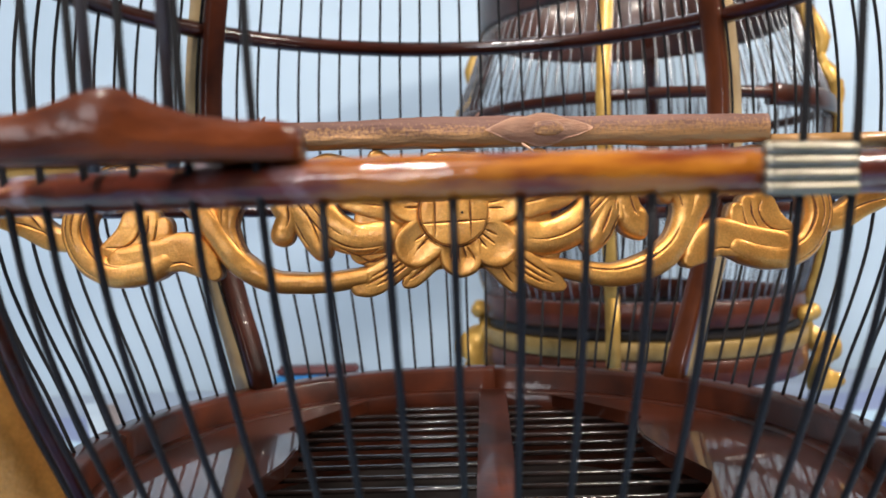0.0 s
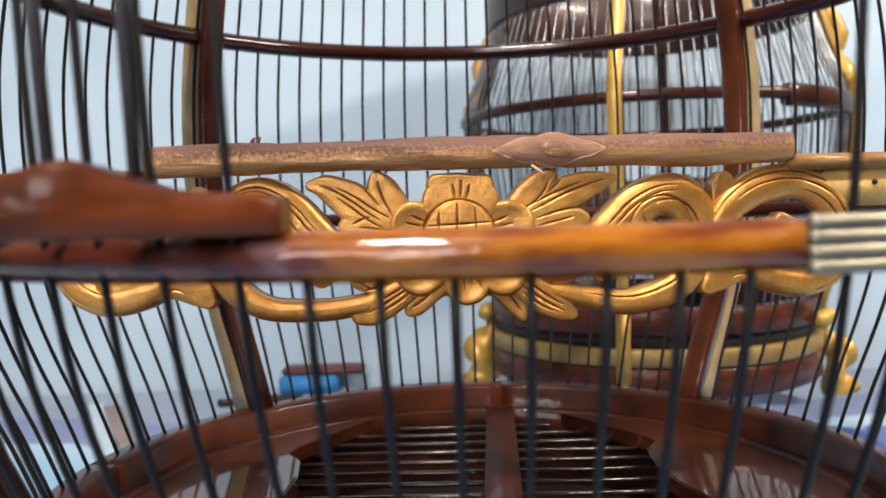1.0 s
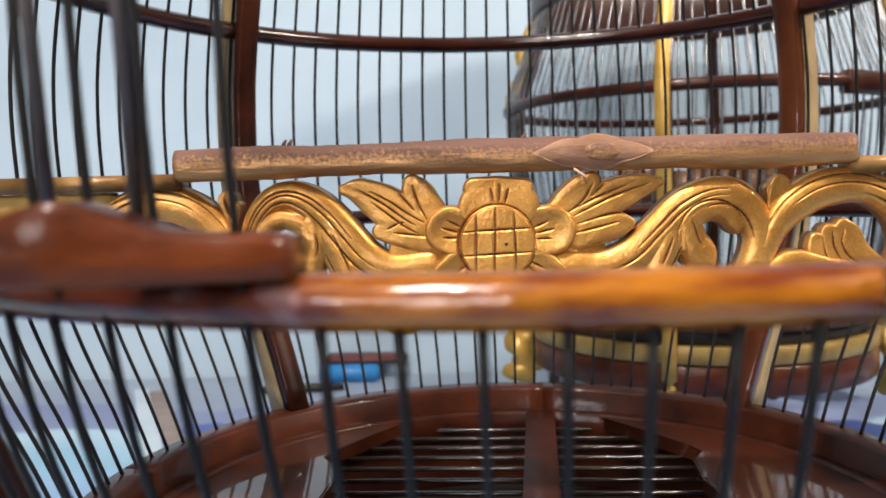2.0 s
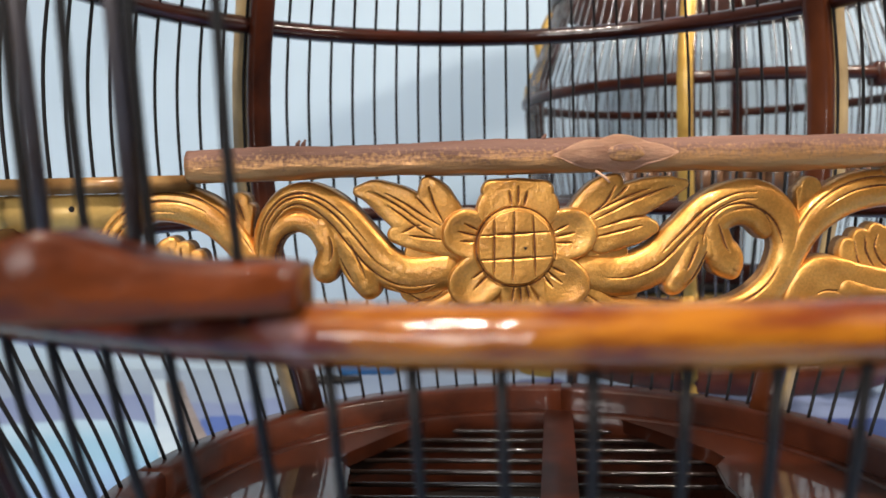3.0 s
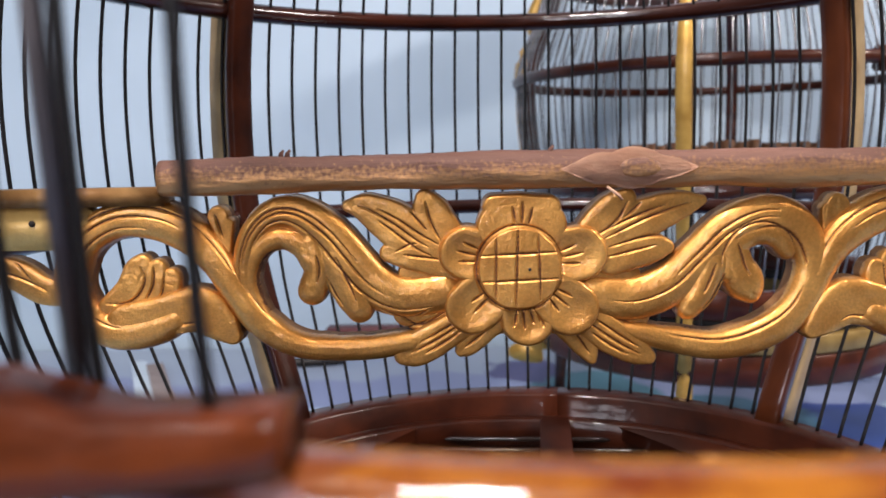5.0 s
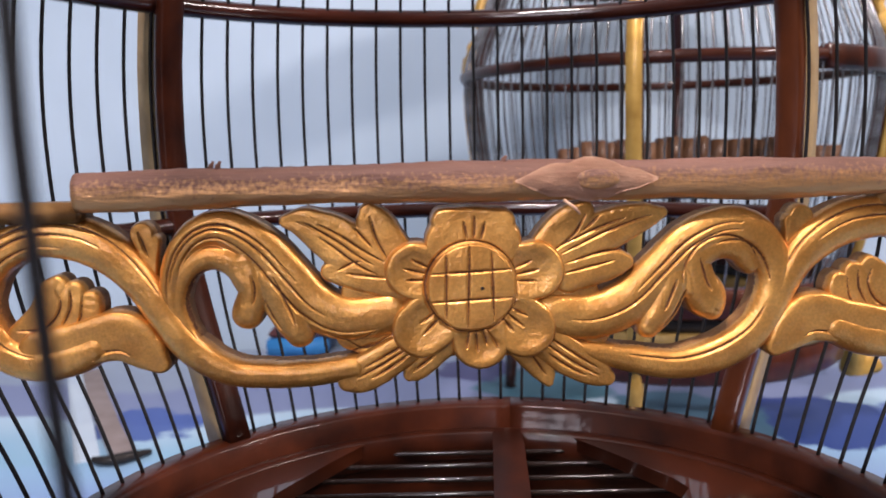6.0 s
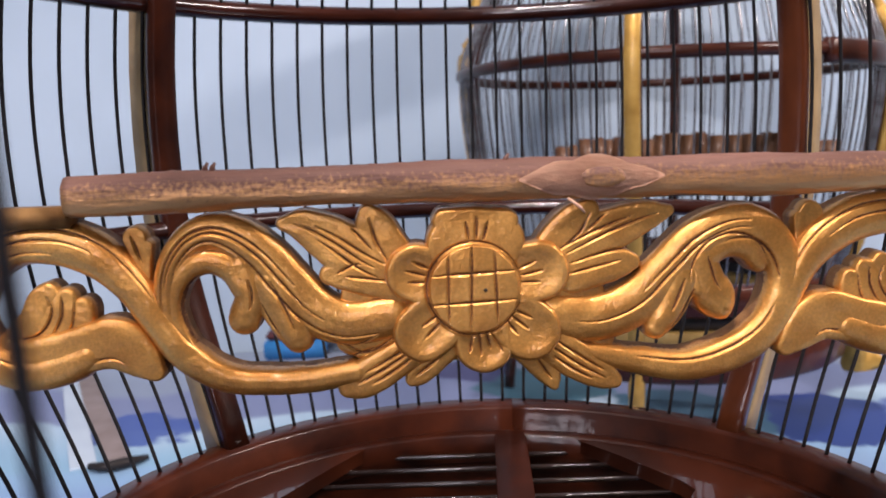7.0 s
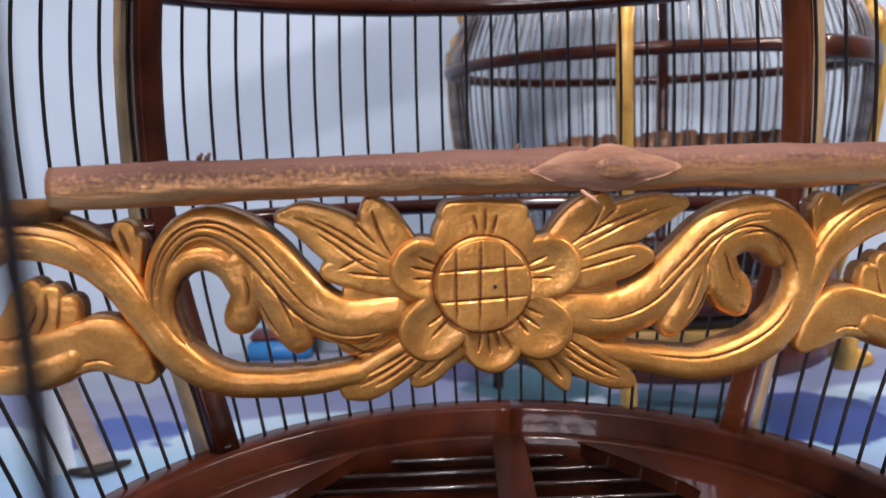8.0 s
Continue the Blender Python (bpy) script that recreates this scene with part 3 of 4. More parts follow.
def branch():
    bm = bmesh.new()
    rings = []
    sides = 28
    for i in range(121):
        s = i / 120
        x = -0.1425 + 0.2985 * s
        bow = 0.0020 * math.sin(math.pi * min(1, s * 1.15)) 
        knot = math.exp(-((x - 0.044) / 0.020) ** 2)
        r = 0.0076 + 0.0004 * math.sin(17 * s) + 0.0009 * knot
        ring = []
        for k in range(sides):
            a = k * math.tau / sides
            ca, sa = math.cos(a), math.sin(a)
            q = r * (1 + 0.10 * noise.noise(Vector((x * 40, ca * 1.3, sa * 1.3)))) + 0.00035 * noise.noise(Vector((x * 300, ca * 5, sa * 5)))
            q *= 1 - 0.05 * math.cos(4 * a)
            if sa * 0.2 - ca > 0.55:
                q -= 0.0016 * knot
            ring.append(bm.verts.new((x, 0.002 + q * ca, 0.0372 + bow * 0.6 + q * sa)))
        rings.append(ring)
    for p, q in zip(rings, rings[1:]):
        for k in range(sides):
            bm.faces.new((p[k], p[(k + 1) % sides], q[(k + 1) % sides], q[k]))
    bm.faces.new(rings[0])
    bm.faces.new(rings[-1][::-1])
    return bm


def bark_material():
    m = shader("brown_bark_with_gold_overspray", (0.095, 0.043, 0.032), 0.58, 0.0, (0.235, 0.118, 0.086), 60, (0.30, 0.70), 0.40, 420, stretch=(0.22, 1, 1))
    n, l = m.node_tree.nodes, m.node_tree.links
    b = n["Principled BSDF"]
    old = b.inputs["Base Color"].links[0].from_socket
    tc = n.new("ShaderNodeTexCoord")
    sep = n.new("ShaderNodeSeparateXYZ")
    l.new(tc.outputs["Object"], sep.inputs[0])
    nz = n.new("ShaderNodeTexNoise")
    nz.inputs["Scale"].default_value = 620
    nz.inputs["Detail"].default_value = 8
    l.new(tc.outputs["Object"], nz.inputs["Vector"])
    ma = n.new("ShaderNodeMath")
    ma.operation = "MULTIPLY_ADD"
    ma.inputs[1].default_value = 0.016
    l.new(nz.outputs["Fac"], ma.inputs[0])
    l.new(sep.outputs["Z"], ma.inputs[2])
    mr = n.new("ShaderNodeMapRange")
    mr.inputs["From Min"].default_value, mr.inputs["From Max"].default_value = 0.0435, 0.0495
    mr.inputs["To Min"].default_value, mr.inputs["To Max"].default_value = 0.80, 0.0
    l.new(ma.outputs[0], mr.inputs["Value"])
    mix = n.new("ShaderNodeMix")
    mix.data_type = "RGBA"
    l.new(mr.outputs["Result"], mix.inputs["Factor"])
    l.new(old, mix.inputs[6])
    mix.inputs[7].default_value = (0.60, 0.32, 0.13, 1)
    l.new(mix.outputs[2], b.inputs["Base Color"])
    mm = n.new("ShaderNodeMath")
    mm.operation = "MULTIPLY"
    mm.inputs[1].default_value = 0.75
    l.new(mr.outputs["Result"], mm.inputs[0])
    l.new(mm.outputs[0], b.inputs["Metallic"])
    mr2 = n.new("ShaderNodeMapRange")
    mr2.inputs["To Min"].default_value, mr2.inputs["To Max"].default_value = 0.66, 0.26
    l.new(mr.outputs["Result"], mr2.inputs["Value"])
    l.new(mr2.outputs["Result"], b.inputs["Roughness"])
    return m


BARK = bark_material()
KNOT = shader("cut_reddish_wood", (0.40, 0.200, 0.125), 0.5, 0.0, (0.68, 0.42, 0.28), 140, (0.3, 0.7), 0.5, 300, stretch=(0.4, 1, 1), coat=0.2, coat_rough=0.2)
part("branch", branch(), BARK, perch, "brown bark branch with gold overspray underneath")
knot_bm = bmesh.new()
kr = []
for i in range(17):
    s_ = i / 16
    x = 0.016 + 0.052 * s_
    half = (0.0066 * (1 - abs(2 * s_ - 1) ** 1.4) + 0.0003) * (1 + 0.3 * noise.noise(Vector((x * 160, 2.1, 0.4))))
    row = []
    for k in range(9):
        a = radians(180 - 60 * (k / 4 - 1) * half / 0.0069)
        rr = 0.0087 + 0.0007 * (1 - abs(2 * s_ - 1)) - 0.0012 * math.exp(-((x - 0.046) / 0.007) ** 2) * (1 - abs(k / 4 - 1))
        row.append(knot_bm.verts.new((x, 0.002 + rr * math.cos(a), 0.0385 + rr * math.sin(a) * 0.95)))
    kr.append(row)
for p, q in zip(kr, kr[1:]):
    for k in range(8):
        knot_bm.faces.new((p[k], p[k + 1], q[k + 1], q[k]))
ext = bmesh.ops.solidify(knot_bm, geom=knot_bm.faces[:], thickness=0.002)
part("cut_knot", knot_bm, KNOT, perch, "pale diamond-shaped cut where a twig was")
heart = bmesh.new()
bmesh.ops.create_uvsphere(heart, u_segments=20, v_segments=10, radius=1.0)
for v in heart.verts:
    v.co = Vector((0.046 + 0.0088 * v.co.x, -0.0062 + 0.0012 * v.co.y + 0.0004 * noise.noise(v.co * 5), 0.0386 + 0.0037 * v.co.z))
part("knot_heart", heart, BARK, perch, "rough bark left in the middle of the cut")
# end rails and blocks that clamp to the wires
for sx in (-1, 1):
    x0, x1 = (-0.236, -0.1415) if sx < 0 else (0.155, 0.240)
    part("end_rail", box(bmesh.new(), x0, x1, -0.003, 0.0125, 0.0265, 0.0338, 0.0008), WOOD_RAIL, perch, "thin brown rail edged with gold")
    a, b = sorted((sx * 0.232, sx * 0.172))
    part("end_block", box(bmesh.new(), a, b, 0.000, 0.011, 0.0090, 0.0263, 0.0015), PALE_GOLD, perch, "flat gold painted end block")


def mirror(s):
    return [(-u, *r) for u, *r in s]


L_ARM = [(-30, -11, 7.8), (-47.4, -12.5, 8.2), (-59.2, -6.9, 8.6), (-68.6, 3.7, 8.6), (-76.9, 13.7, 8.2), (-85.3, 20.4, 7.3), (-93.9, 23.1, 6.2), (-101.9, 20.6, 5.4), (-108.3, 13.3, 4.8), (-111.5, 3.4, 4.3), (-111.5, -7.9, 3.6), (-107.5, -17.5, 2.6), (-102, -24, 1.6)]
L_DROP = [(-84.1, 10, 5.0), (-81.4, 0, 5.4), (-84.0, -9.4, 5.8)]
L_LOBE = [(-74, 4.0, 8.0), (-68.5, -8.4, 8.0), (-64.8, -18.0, 5.0)]
L_OUTER = [(-141, -21, 6), (-152, -25, 7), (-166, -26, 7), (-178, -19, 7), (-183.5, -4, 7), (-177, 12, 7.2), (-163, 20.5, 7.2), (-147, 20.5, 8.2), (-134.3, 14.7, 7.8), (-123.6, 3.9, 6.5), (-114.9, -9.7, 6.1), (-106, -22.4, 6.1), (-92.6, -31.3, 5.3), (-76.7, -33.7, 4.9), (-60.6, -33.4, 4.9), (-44.3, -31.4, 4.5)]
L_TAIL = [(-162, -21, 7), (-146, -19, 8.2), (-131.5, -16.5, 9.4), (-123.2, -21.5, 7.4), (-117.4, -27.6, 3.6)]
L_CURL = [(-159, -4.5, 5.5), (-153.5, 0.5, 5.2), (-147.5, -3.0, 7.0), (-141.2, -3.5, 6.0), (-136.5, -10, 4.5)]
R_ARM = [(30, -13, 7.8), (46.4, -14.3, 8.6), (60.9, -8.7, 8.6), (72.2, 2.3, 8.2), (82.4, 12.2, 8.2), (93.7, 18, 7.8), (104.1, 18, 7.8), (112.6, 11.1, 7.3), (116.7, -0.4, 6.5), (114.3, -12.9, 6.5), (107.2, -23.2, 6.7), (94.7, -30.6, 6.5), (79.9, -33.8, 5.7), (65.2, -32.1, 5.1), (50, -28.8, 4.1), (40, -26, 2.2)]
R_DROP = [(84.5, 7, 6.2), (87.4, -2.5, 6.8), (90.2, -7.6, 7.6), (92.5, -12.5, 4.2)]
R_INNER = [(84, -4, 4.6), (85, 4, 5), (89, 9.5, 5), (96, 11.8, 5), (102.4, 9.5, 4.4), (106.4, 4, 3.2)]
L_INNER = [(-101.5, -22, 1.6), (-107, -13, 2.6), (-109.4, -4, 3.2), (-106.5, 5.5, 3.6), (-101, 10.8, 4.2), (-94, 12, 4.5), (-87, 8.5, 5), (-83, 2, 5)]
R_LOBE = [(77, 0, 7.4), (72.6, -11.3, 6.4), (68.0, -18.6, 4.4)]


def offset(s, k, a=0.0, b=1.0):
    """A vein that runs along a stroke at the share k of its half width."""
    p = smooth_path(s, 3.0)
    p = p[int(a * len(p)):max(int(a * len(p)) + 3, int(b * len(p)))]
    t = np.gradient(p[:, :2], axis=0)
    t /= np.linalg.norm(t, axis=1)[:, None]
    return [(float(x - ty * w * k), float(z + tx * w * k)) for (x, z, w), (tx, ty) in zip(p, t)]


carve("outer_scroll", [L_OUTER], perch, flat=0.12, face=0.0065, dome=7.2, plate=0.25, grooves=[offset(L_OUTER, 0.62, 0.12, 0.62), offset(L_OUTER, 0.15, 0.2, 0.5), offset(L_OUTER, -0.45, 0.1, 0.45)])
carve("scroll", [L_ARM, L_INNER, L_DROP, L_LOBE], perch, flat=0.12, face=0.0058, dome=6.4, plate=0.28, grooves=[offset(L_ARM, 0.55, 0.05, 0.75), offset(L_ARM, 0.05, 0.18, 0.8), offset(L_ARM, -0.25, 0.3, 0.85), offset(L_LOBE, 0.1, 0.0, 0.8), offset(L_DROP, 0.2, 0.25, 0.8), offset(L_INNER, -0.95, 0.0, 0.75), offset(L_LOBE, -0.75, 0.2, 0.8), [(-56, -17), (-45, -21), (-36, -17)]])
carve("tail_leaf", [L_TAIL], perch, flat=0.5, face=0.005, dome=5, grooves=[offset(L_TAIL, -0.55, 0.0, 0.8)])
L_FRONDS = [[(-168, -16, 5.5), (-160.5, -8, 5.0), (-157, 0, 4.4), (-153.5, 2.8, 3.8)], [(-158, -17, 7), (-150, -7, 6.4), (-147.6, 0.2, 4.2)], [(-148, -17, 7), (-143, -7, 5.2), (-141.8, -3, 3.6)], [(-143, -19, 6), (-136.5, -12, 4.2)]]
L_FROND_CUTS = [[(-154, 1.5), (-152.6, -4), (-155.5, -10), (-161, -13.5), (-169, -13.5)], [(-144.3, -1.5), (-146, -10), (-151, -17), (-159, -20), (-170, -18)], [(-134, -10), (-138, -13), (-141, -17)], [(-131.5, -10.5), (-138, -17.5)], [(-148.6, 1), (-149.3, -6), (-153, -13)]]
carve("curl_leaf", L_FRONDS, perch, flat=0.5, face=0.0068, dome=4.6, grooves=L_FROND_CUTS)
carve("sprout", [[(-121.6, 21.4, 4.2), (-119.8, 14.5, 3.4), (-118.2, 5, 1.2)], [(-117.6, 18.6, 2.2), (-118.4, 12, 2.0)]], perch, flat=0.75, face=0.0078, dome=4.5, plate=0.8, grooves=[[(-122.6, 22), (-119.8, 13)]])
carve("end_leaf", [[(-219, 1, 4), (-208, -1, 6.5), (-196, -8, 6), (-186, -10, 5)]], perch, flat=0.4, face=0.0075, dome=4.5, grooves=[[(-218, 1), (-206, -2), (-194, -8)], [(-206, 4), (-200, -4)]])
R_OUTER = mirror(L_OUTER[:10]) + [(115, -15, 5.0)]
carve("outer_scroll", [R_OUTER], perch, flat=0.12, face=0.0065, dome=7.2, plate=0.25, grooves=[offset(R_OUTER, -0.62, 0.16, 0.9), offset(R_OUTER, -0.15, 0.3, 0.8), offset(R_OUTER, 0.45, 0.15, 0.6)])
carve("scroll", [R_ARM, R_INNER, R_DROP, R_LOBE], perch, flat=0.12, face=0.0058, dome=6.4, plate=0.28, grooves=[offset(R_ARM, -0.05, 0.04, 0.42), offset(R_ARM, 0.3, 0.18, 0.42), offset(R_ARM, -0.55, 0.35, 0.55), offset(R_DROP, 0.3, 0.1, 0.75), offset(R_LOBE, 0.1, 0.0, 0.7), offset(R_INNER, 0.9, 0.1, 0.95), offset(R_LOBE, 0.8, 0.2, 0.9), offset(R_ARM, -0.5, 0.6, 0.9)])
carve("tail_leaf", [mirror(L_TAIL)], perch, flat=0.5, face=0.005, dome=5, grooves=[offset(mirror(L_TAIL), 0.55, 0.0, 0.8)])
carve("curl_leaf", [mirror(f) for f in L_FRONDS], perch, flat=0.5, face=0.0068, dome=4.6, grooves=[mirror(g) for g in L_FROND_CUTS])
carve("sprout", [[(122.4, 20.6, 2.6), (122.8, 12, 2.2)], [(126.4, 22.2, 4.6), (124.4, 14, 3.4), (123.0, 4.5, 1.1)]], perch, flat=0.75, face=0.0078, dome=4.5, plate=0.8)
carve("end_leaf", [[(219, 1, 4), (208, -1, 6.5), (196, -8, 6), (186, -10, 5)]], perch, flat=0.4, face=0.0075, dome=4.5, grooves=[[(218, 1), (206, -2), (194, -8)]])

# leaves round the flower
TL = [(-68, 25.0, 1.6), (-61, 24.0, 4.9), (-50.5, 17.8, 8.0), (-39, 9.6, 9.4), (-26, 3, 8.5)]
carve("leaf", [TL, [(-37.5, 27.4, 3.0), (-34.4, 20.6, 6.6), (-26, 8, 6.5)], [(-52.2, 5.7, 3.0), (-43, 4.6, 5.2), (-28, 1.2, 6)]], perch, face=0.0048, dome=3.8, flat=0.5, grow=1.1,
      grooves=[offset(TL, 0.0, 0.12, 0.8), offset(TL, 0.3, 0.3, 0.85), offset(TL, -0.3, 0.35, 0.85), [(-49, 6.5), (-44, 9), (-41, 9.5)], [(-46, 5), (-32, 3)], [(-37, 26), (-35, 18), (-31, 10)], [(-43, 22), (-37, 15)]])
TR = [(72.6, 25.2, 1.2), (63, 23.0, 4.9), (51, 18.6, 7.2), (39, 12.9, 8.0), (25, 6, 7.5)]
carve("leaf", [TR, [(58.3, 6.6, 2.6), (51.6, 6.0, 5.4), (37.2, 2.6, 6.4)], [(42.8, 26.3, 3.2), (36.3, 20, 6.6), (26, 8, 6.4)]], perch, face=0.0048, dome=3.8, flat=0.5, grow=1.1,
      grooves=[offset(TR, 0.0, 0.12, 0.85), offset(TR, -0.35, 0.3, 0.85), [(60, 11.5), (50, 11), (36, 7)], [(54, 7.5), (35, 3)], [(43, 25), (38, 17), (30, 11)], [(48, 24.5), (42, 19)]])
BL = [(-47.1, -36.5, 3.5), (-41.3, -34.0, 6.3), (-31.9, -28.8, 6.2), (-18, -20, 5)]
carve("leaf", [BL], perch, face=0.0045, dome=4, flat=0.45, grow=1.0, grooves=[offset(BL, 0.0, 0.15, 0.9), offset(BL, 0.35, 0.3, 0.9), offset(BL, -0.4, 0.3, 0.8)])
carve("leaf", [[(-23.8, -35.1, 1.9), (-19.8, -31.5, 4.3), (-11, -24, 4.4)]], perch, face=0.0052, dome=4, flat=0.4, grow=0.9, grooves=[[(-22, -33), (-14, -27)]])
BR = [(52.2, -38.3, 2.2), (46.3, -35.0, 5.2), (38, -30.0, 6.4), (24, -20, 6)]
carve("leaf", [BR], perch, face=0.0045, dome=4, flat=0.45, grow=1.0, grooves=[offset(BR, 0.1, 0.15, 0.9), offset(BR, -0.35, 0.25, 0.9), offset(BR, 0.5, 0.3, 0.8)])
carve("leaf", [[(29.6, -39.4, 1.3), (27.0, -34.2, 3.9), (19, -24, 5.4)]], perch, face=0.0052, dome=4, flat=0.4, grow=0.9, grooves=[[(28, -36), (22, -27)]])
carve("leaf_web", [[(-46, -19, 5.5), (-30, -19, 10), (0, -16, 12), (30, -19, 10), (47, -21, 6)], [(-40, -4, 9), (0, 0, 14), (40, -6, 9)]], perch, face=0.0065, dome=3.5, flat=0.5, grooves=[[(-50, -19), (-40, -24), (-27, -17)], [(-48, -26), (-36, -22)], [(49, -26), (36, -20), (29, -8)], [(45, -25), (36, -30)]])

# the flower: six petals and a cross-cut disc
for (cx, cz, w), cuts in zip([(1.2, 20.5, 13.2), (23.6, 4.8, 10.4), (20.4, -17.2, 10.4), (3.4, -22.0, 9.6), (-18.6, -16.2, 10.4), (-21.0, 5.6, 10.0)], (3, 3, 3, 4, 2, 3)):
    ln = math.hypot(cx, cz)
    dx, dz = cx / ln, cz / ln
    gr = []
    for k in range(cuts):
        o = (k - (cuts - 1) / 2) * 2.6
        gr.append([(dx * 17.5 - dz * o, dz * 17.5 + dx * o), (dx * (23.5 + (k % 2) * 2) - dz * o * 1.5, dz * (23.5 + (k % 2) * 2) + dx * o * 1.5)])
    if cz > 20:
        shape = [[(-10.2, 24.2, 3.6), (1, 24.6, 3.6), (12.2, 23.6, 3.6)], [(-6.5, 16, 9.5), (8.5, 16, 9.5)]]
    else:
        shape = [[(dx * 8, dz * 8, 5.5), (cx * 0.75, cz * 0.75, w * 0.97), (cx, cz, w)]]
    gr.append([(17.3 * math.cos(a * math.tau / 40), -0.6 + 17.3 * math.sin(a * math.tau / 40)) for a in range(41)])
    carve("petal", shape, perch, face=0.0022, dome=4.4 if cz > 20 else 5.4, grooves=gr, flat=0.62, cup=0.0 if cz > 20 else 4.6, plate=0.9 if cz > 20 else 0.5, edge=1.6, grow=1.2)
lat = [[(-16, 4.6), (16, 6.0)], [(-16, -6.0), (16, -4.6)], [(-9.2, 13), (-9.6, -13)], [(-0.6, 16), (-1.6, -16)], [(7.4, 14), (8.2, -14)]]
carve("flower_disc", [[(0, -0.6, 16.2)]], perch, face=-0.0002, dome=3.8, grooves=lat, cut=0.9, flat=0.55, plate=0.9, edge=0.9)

# ---- second cage ----
PROF2 = [(0.196, 0.168), (0.212, 0.22), (0.226, 0.30), (0.234, 0.36), (0.236, 0.41), (0.231, 0.437), (0.216, 0.475), (0.204, 0.510), (0.1965, 0.54), (0.190, 0.64)]
cage2 = empty("birdcage", "round bird cage with gold posts and a gold banded base", "bird cage", "bird cages", pose(0.278, 0.672, 0))
part("base_ring", ring_band(bmesh.new(), rounded(0.184, 0.206, 0.157, 0.186, 0.002), 0, 360, 72), WOOD_PLAIN, cage2)
part("recess", ring_band(bmesh.new(), rounded(0.184, 0.200, 0.1435, 0.1565, 0.001), 0, 360, 72), WOOD_DARK, cage2, "dark recessed groove")
part("gold_band", ring_band(bmesh.new(), rounded(0.190, 0.2085, 0.124, 0.143, 0.001), 0, 360, 72), GOLD_DULL, cage2, "dull gold painted band")
part("base_drum", ring_band(bmesh.new(), rounded(0.180, 0.208, 0.090, 0.123, 0.003), 0, 360, 72), WOOD_PLAIN, cage2)
p2 = post(cage2, PROF2, 0.166, 0.64, WOOD, GOLD_BRIGHT, 0.0078)
p2.matrix_basis = pose(0, 0, 0, 0, 0, 247)
ff = part("foot", sweep(bmesh.new(), [tuple(r) for r in smooth_path([(0.194, 0, 0.112, 0.009), (0.206, 0, 0.080, 0.0085), (0.199, 0, 0.040, 0.0075), (0.206, 0, 0.014, 0.0085), (0.216, 0, 0.0085, 0.0075)], 0.006)], 10), GOLD_BRIGHT, cage2)
ff.matrix_basis = pose(0, 0, 0, 0, 0, 247)
legs2 = part("foot", sweep(bmesh.new(), [(0.194, 0, 0.112, 0.009), (0.197, 0, 0.05, 0.0085), (0.200, 0, 0.008, 0.0075), (0.200, 0, 0.0, 0.0075)], 10), WOOD, cage2)
legs2.matrix_basis = pose(0, 0, 0, 0, 0, 42)
share(legs2, pose(0, 0, 0, 0, 0, 150))
for a in (337, 67, 157):
    share_tree(p2, pose(0, 0, 0, 0, 0, a))
w2 = wire_mesh(0.168, 0.535, PROF2, 0.00100, "wire", cage2, WIRE_GREY)
started = False
for q in range(4):
    for k in range(1, 27):
        m = pose(0, 0, 0, 0, 0, 247 + 90 * q + 90 / 27 * k)
        if started:
            share(w2, m)
        else:
            w2.matrix_basis, started = m, True
part("belly_ring", ring_band(bmesh.new(), rounded(0.229, 0.241, 0.404, 0.416, 0.003), 0, 360, 80), WOOD_BASE, cage2, "red brown varnished ring")
part("ring_joint", ring_band(bmesh.new(), rounded(0.2275, 0.2430, 0.397, 0.420, 0.003), 291, 335, 20), WOOD_BASE, cage2, "thicker red brown joint of the ring")
part("middle_ring", ring_band(bmesh.new(), rounded(0.219, 0.231, 0.279, 0.294, 0.003), 0, 360, 80), WOOD, cage2)
part("upper_band", ring_band(bmesh.new(), rounded(0.188, 0.2035, 0.527, 0.640, 0.003), 0, 360, 80), WOOD_BAND, cage2, "wide dark brown band")

# flat carved bracket, sawn to an S and set on edge below the post
outline = smooth_path([(0.190, 0.165), (0.203, 0.170), (0.214, 0.160), (0.212, 0.148), (0.220, 0.136), (0.236, 0.131), (0.245, 0.120), (0.243, 0.103), (0.230, 0.095), (0.232, 0.086), (0.244, 0.082), (0.249, 0.072), (0.238, 0.064), (0.208, 0.061), (0.206, 0.080), (0.212, 0.098), (0.208, 0.114), (0.196, 0.126), (0.188, 0.145)], 0.004)
plate = prism(bmesh.new(), [(float(r), float(z)) for r, z in outline[:-1]], -0.0055, 0.0055, 0.0018)
bmesh.ops.rotate(plate, verts=plate.verts[:], cent=(0, 0, 0), matrix=Matrix.Rotation(radians(90), 3, "X"))
orn = part("scroll_bracket", plate, GOLD_BRIGHT, cage2, "gold carved scroll bracket")
orn.matrix_basis = pose(0, 0, 0, 0, 0, 337)
orn2 = part("crest", sweep(bmesh.new(), [tuple(r) for r in smooth_path([(0.238, 0, 0.395, 0.006), (0.244, 0, 0.425, 0.009), (0.236, 0, 0.452, 0.011), (0.224, 0, 0.472, 0.007), (0.228, 0, 0.495, 0.010), (0.212, 0, 0.535, 0.006)], 0.006)], 9), GOLD_BRIGHT, cage2, "gold carved crest")
orn2.matrix_basis = pose(0, 0, 0, 0, 0, 337)
for a in (67, 157):
    share(orn, pose(0, 0, 0, 0, 0, a))
share(orn, pose(0, 0, 0, 0, 0, 176))
clasp = part("clasp", box(bmesh.new(), 0.206, 0.218, -0.0075, 0.0075, 0.104, 0.200, 0.003), GOLD_BRIGHT, cage2, "gold clasp below the post")
clasp.matrix_basis = pose(0, 0, 0, 0, 0, 247)
ball = bmesh.new()
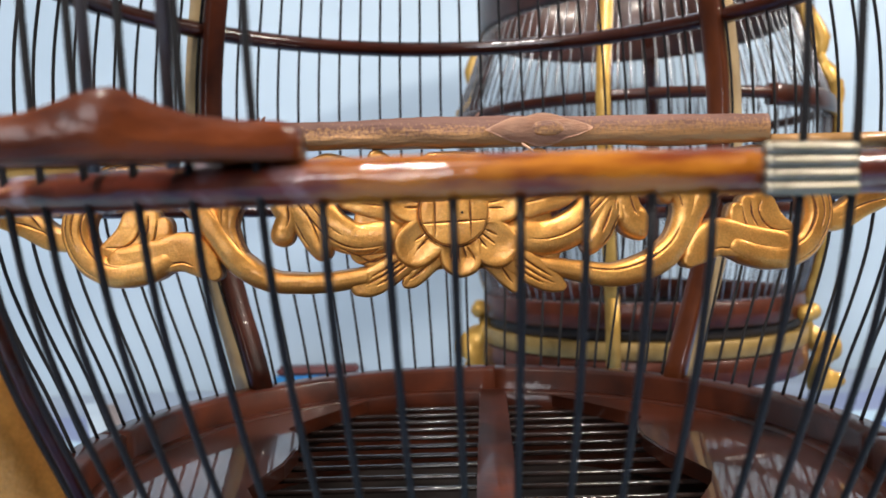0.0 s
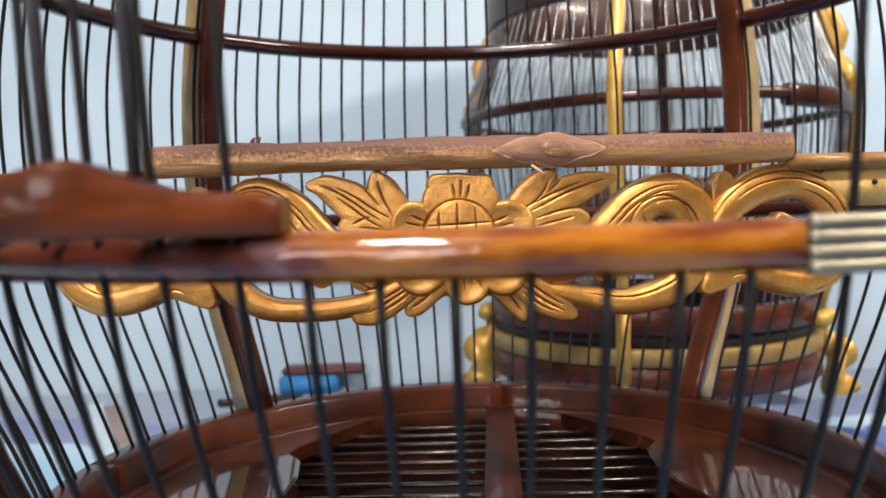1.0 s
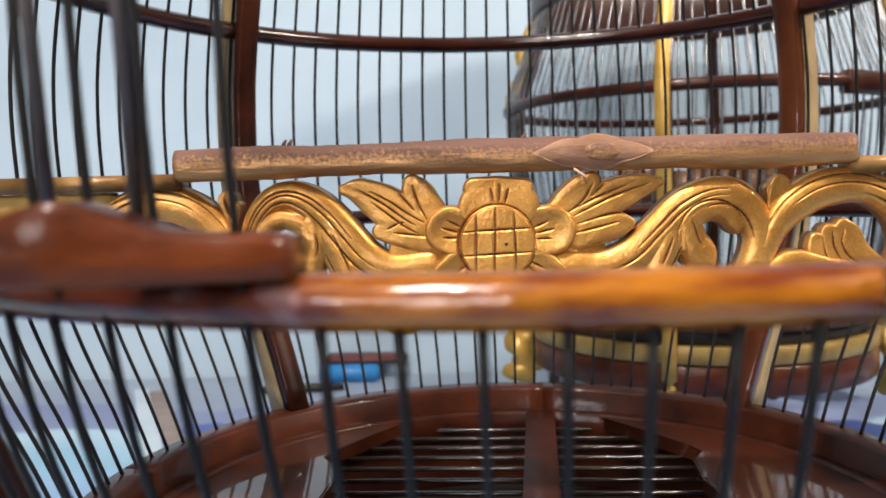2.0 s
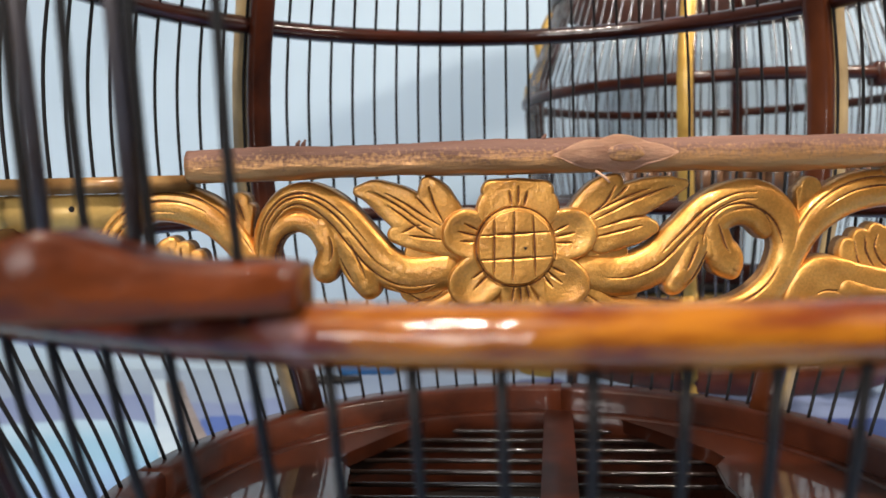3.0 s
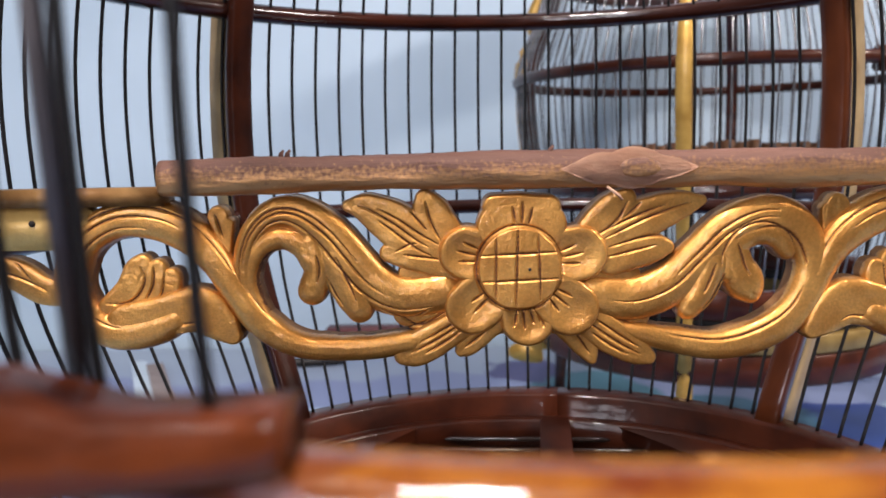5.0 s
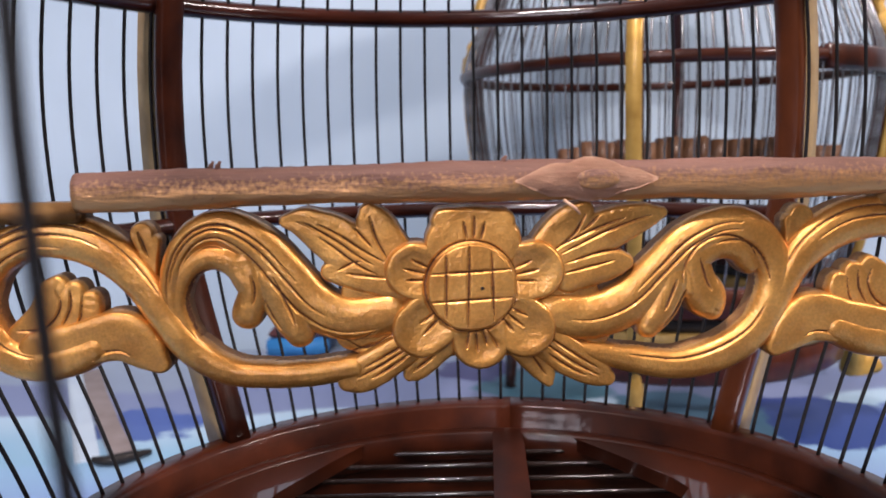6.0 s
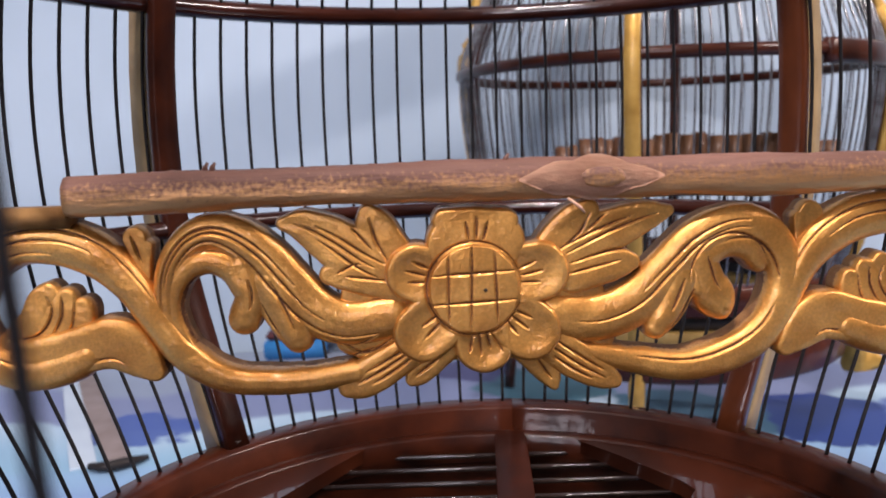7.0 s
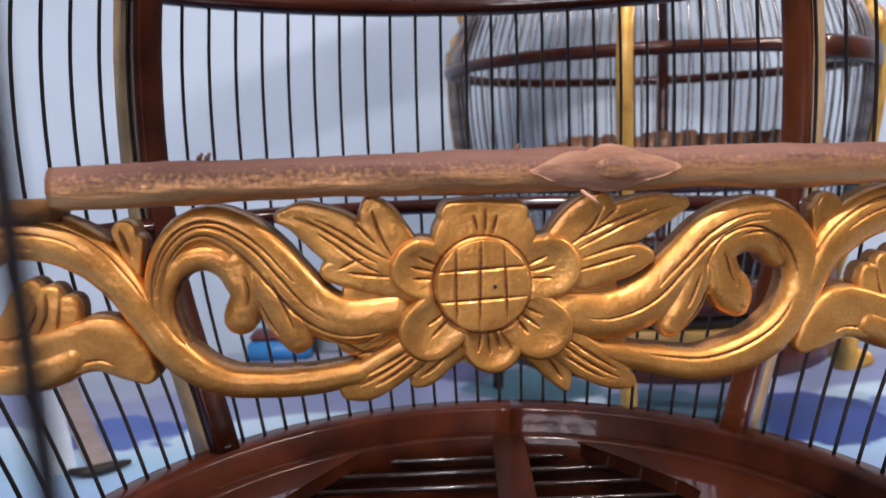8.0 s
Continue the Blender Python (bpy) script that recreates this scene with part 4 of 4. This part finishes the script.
bmesh.ops.create_uvsphere(ball, u_segments=16, v_segments=10, radius=0.0105)
bmesh.ops.translate(ball, verts=ball.verts[:], vec=(0.214, 0, 0.163))
knob = part("knob", ball, GOLD_BRIGHT, cage2, "round gold knob")
knob.matrix_basis = pose(0, 0, 0, 0, 0, 168)
share(knob, pose(0, 0, 0, 0, 0, 178))
share(knob, pose(0, 0, 0, 0, 0, 318))
share(knob, pose(0, 0, 0, 0, 0, 326))
share(orn2, pose(0, 0, 0, 0, 0, 157))
part("inner_perch", box(bmesh.new(), -0.125, 0.205, -0.004, 0.004, 0.294, 0.322, 0.001), WOOD_PERCH, cage2, "brown carved perch topped with uneven blocks")
blocks = random.Random(12)
x = -0.125
while x < 0.205:
    w = blocks.uniform(0.010, 0.024)
    top = 0.3375 - 0.007 * blocks.random() - (0.008 if x > 0.16 or x < -0.10 else 0.0)
    part("carved_block", box(bmesh.new(), x, x + w - 0.0012, -0.009 - 0.003 * blocks.random(), 0.008, 0.290 + 0.004 * blocks.random(), top, 0.0018), WOOD_PERCH, cage2)
    x += w

# ---- things on the table ----
carton = empty("carton", "bright blue box with a maroon lid against the wall", "box")
part("body", box(bmesh.new(), -0.262, -0.165, 0.955, 1.0, 0.0, 0.030, 0.004), CYAN, carton)
part("lid", box(bmesh.new(), -0.258, -0.120, 0.958, 1.005, 0.031, 0.043, 0.004), MAROON, carton, "dark maroon lid")
# a short dark stick on the cloth
stick = sweep(bmesh.new(), [tuple(r) for r in smooth_path([(-0.345, 0.885, 0.007, 0.0055), (-0.30, 0.892, 0.0075, 0.007), (-0.25, 0.897, 0.0075, 0.007), (-0.215, 0.905, 0.0065, 0.005)], 0.01)], 10)
tagged(part("tool_handle", stick, WOOD_DARK), "short black stick lying on the cloth", "tool")
strap = bmesh.new()
rows = [(-0.515, 0.90), (-0.455, 0.77), (-0.395, 0.65), (-0.345, 0.555)]
for (xa, ya), (xb, yb) in zip(rows, rows[1:]):
    d = Vector((xb - xa, yb - ya, 0)).normalized()
    n2 = Vector((-d.y, d.x, 0)) * 0.0125
    q = [strap.verts.new((x + sx * n2.x, y + sx * n2.y, z)) for x, y in ((xa, ya), (xb, yb)) for sx in (-1, 1) for z in (0.001, 0.006)]
    for f in ((1, 3, 7, 5), (0, 4, 6, 2), (0, 1, 5, 4), (2, 6, 7, 3), (0, 2, 3, 1), (4, 5, 7, 6)):
        strap.faces.new([q[i] for i in f])
tagged(part("strap", strap, BROWN_STRAP, smooth=False), "flat grey-brown strap lying on the cloth", "strap")
sheet = bmesh.new()
prism(sheet, [(-0.565, 0.93), (-0.540, 0.93), (-0.370, 0.555), (-0.395, 0.545)], 0.0, 0.0025, 0.0005)
tagged(part("plastic_sheet", sheet, WHITE, smooth=False), "thin white plastic sheet beside the strap", "sheet")

hook = sweep(bmesh.new(), [tuple(r) for r in smooth_path([(-0.372, 0.540, 0.006, 0.004), (-0.352, 0.536, 0.007, 0.006), (-0.335, 0.545, 0.007, 0.006), (-0.318, 0.563, 0.005, 0.003)], 0.004)], 8)
tagged(part("hook", hook, WOOD_DARK), "small black hook at the end of the strap", "hook")

# small marks on the perch
hole = bmesh.new()
bmesh.ops.create_uvsphere(hole, u_segments=10, v_segments=6, radius=0.0007)
bmesh.ops.translate(hole, verts=hole.verts[:], vec=(0.0039, -0.0041, -0.0008))
part("nail_hole", hole, WOOD_DARK, perch, "tiny dark nail hole")
for x, y in ((-0.0945, 0.001), (-0.0915, -0.001), (0.012, 0.0)):
    stub = sweep(bmesh.new(), [(x, y, 0.0435, 0.0011), (x + 0.0006, y, 0.0462, 0.0010), (x + 0.0016, y - 0.0004, 0.0476, 0.0006)], 7)
    part("twig_stub", stub, BARK, perch)
part("bark_sliver", sweep(bmesh.new(), [(0.0335, -0.0065, 0.0315, 0.0006), (0.0375, -0.0075, 0.0285, 0.0007), (0.0395, -0.0070, 0.0262, 0.0004)], 6), KNOT, perch)
for x in (-0.196, 0.196):
    nail = bmesh.new()
    bmesh.ops.create_uvsphere(nail, u_segments=10, v_segments=6, radius=0.0014)
    bmesh.ops.translate(nail, verts=nail.verts[:], vec=(x, 0.0, 0.020))
    part("nail_hole", nail, WOOD_DARK, perch)
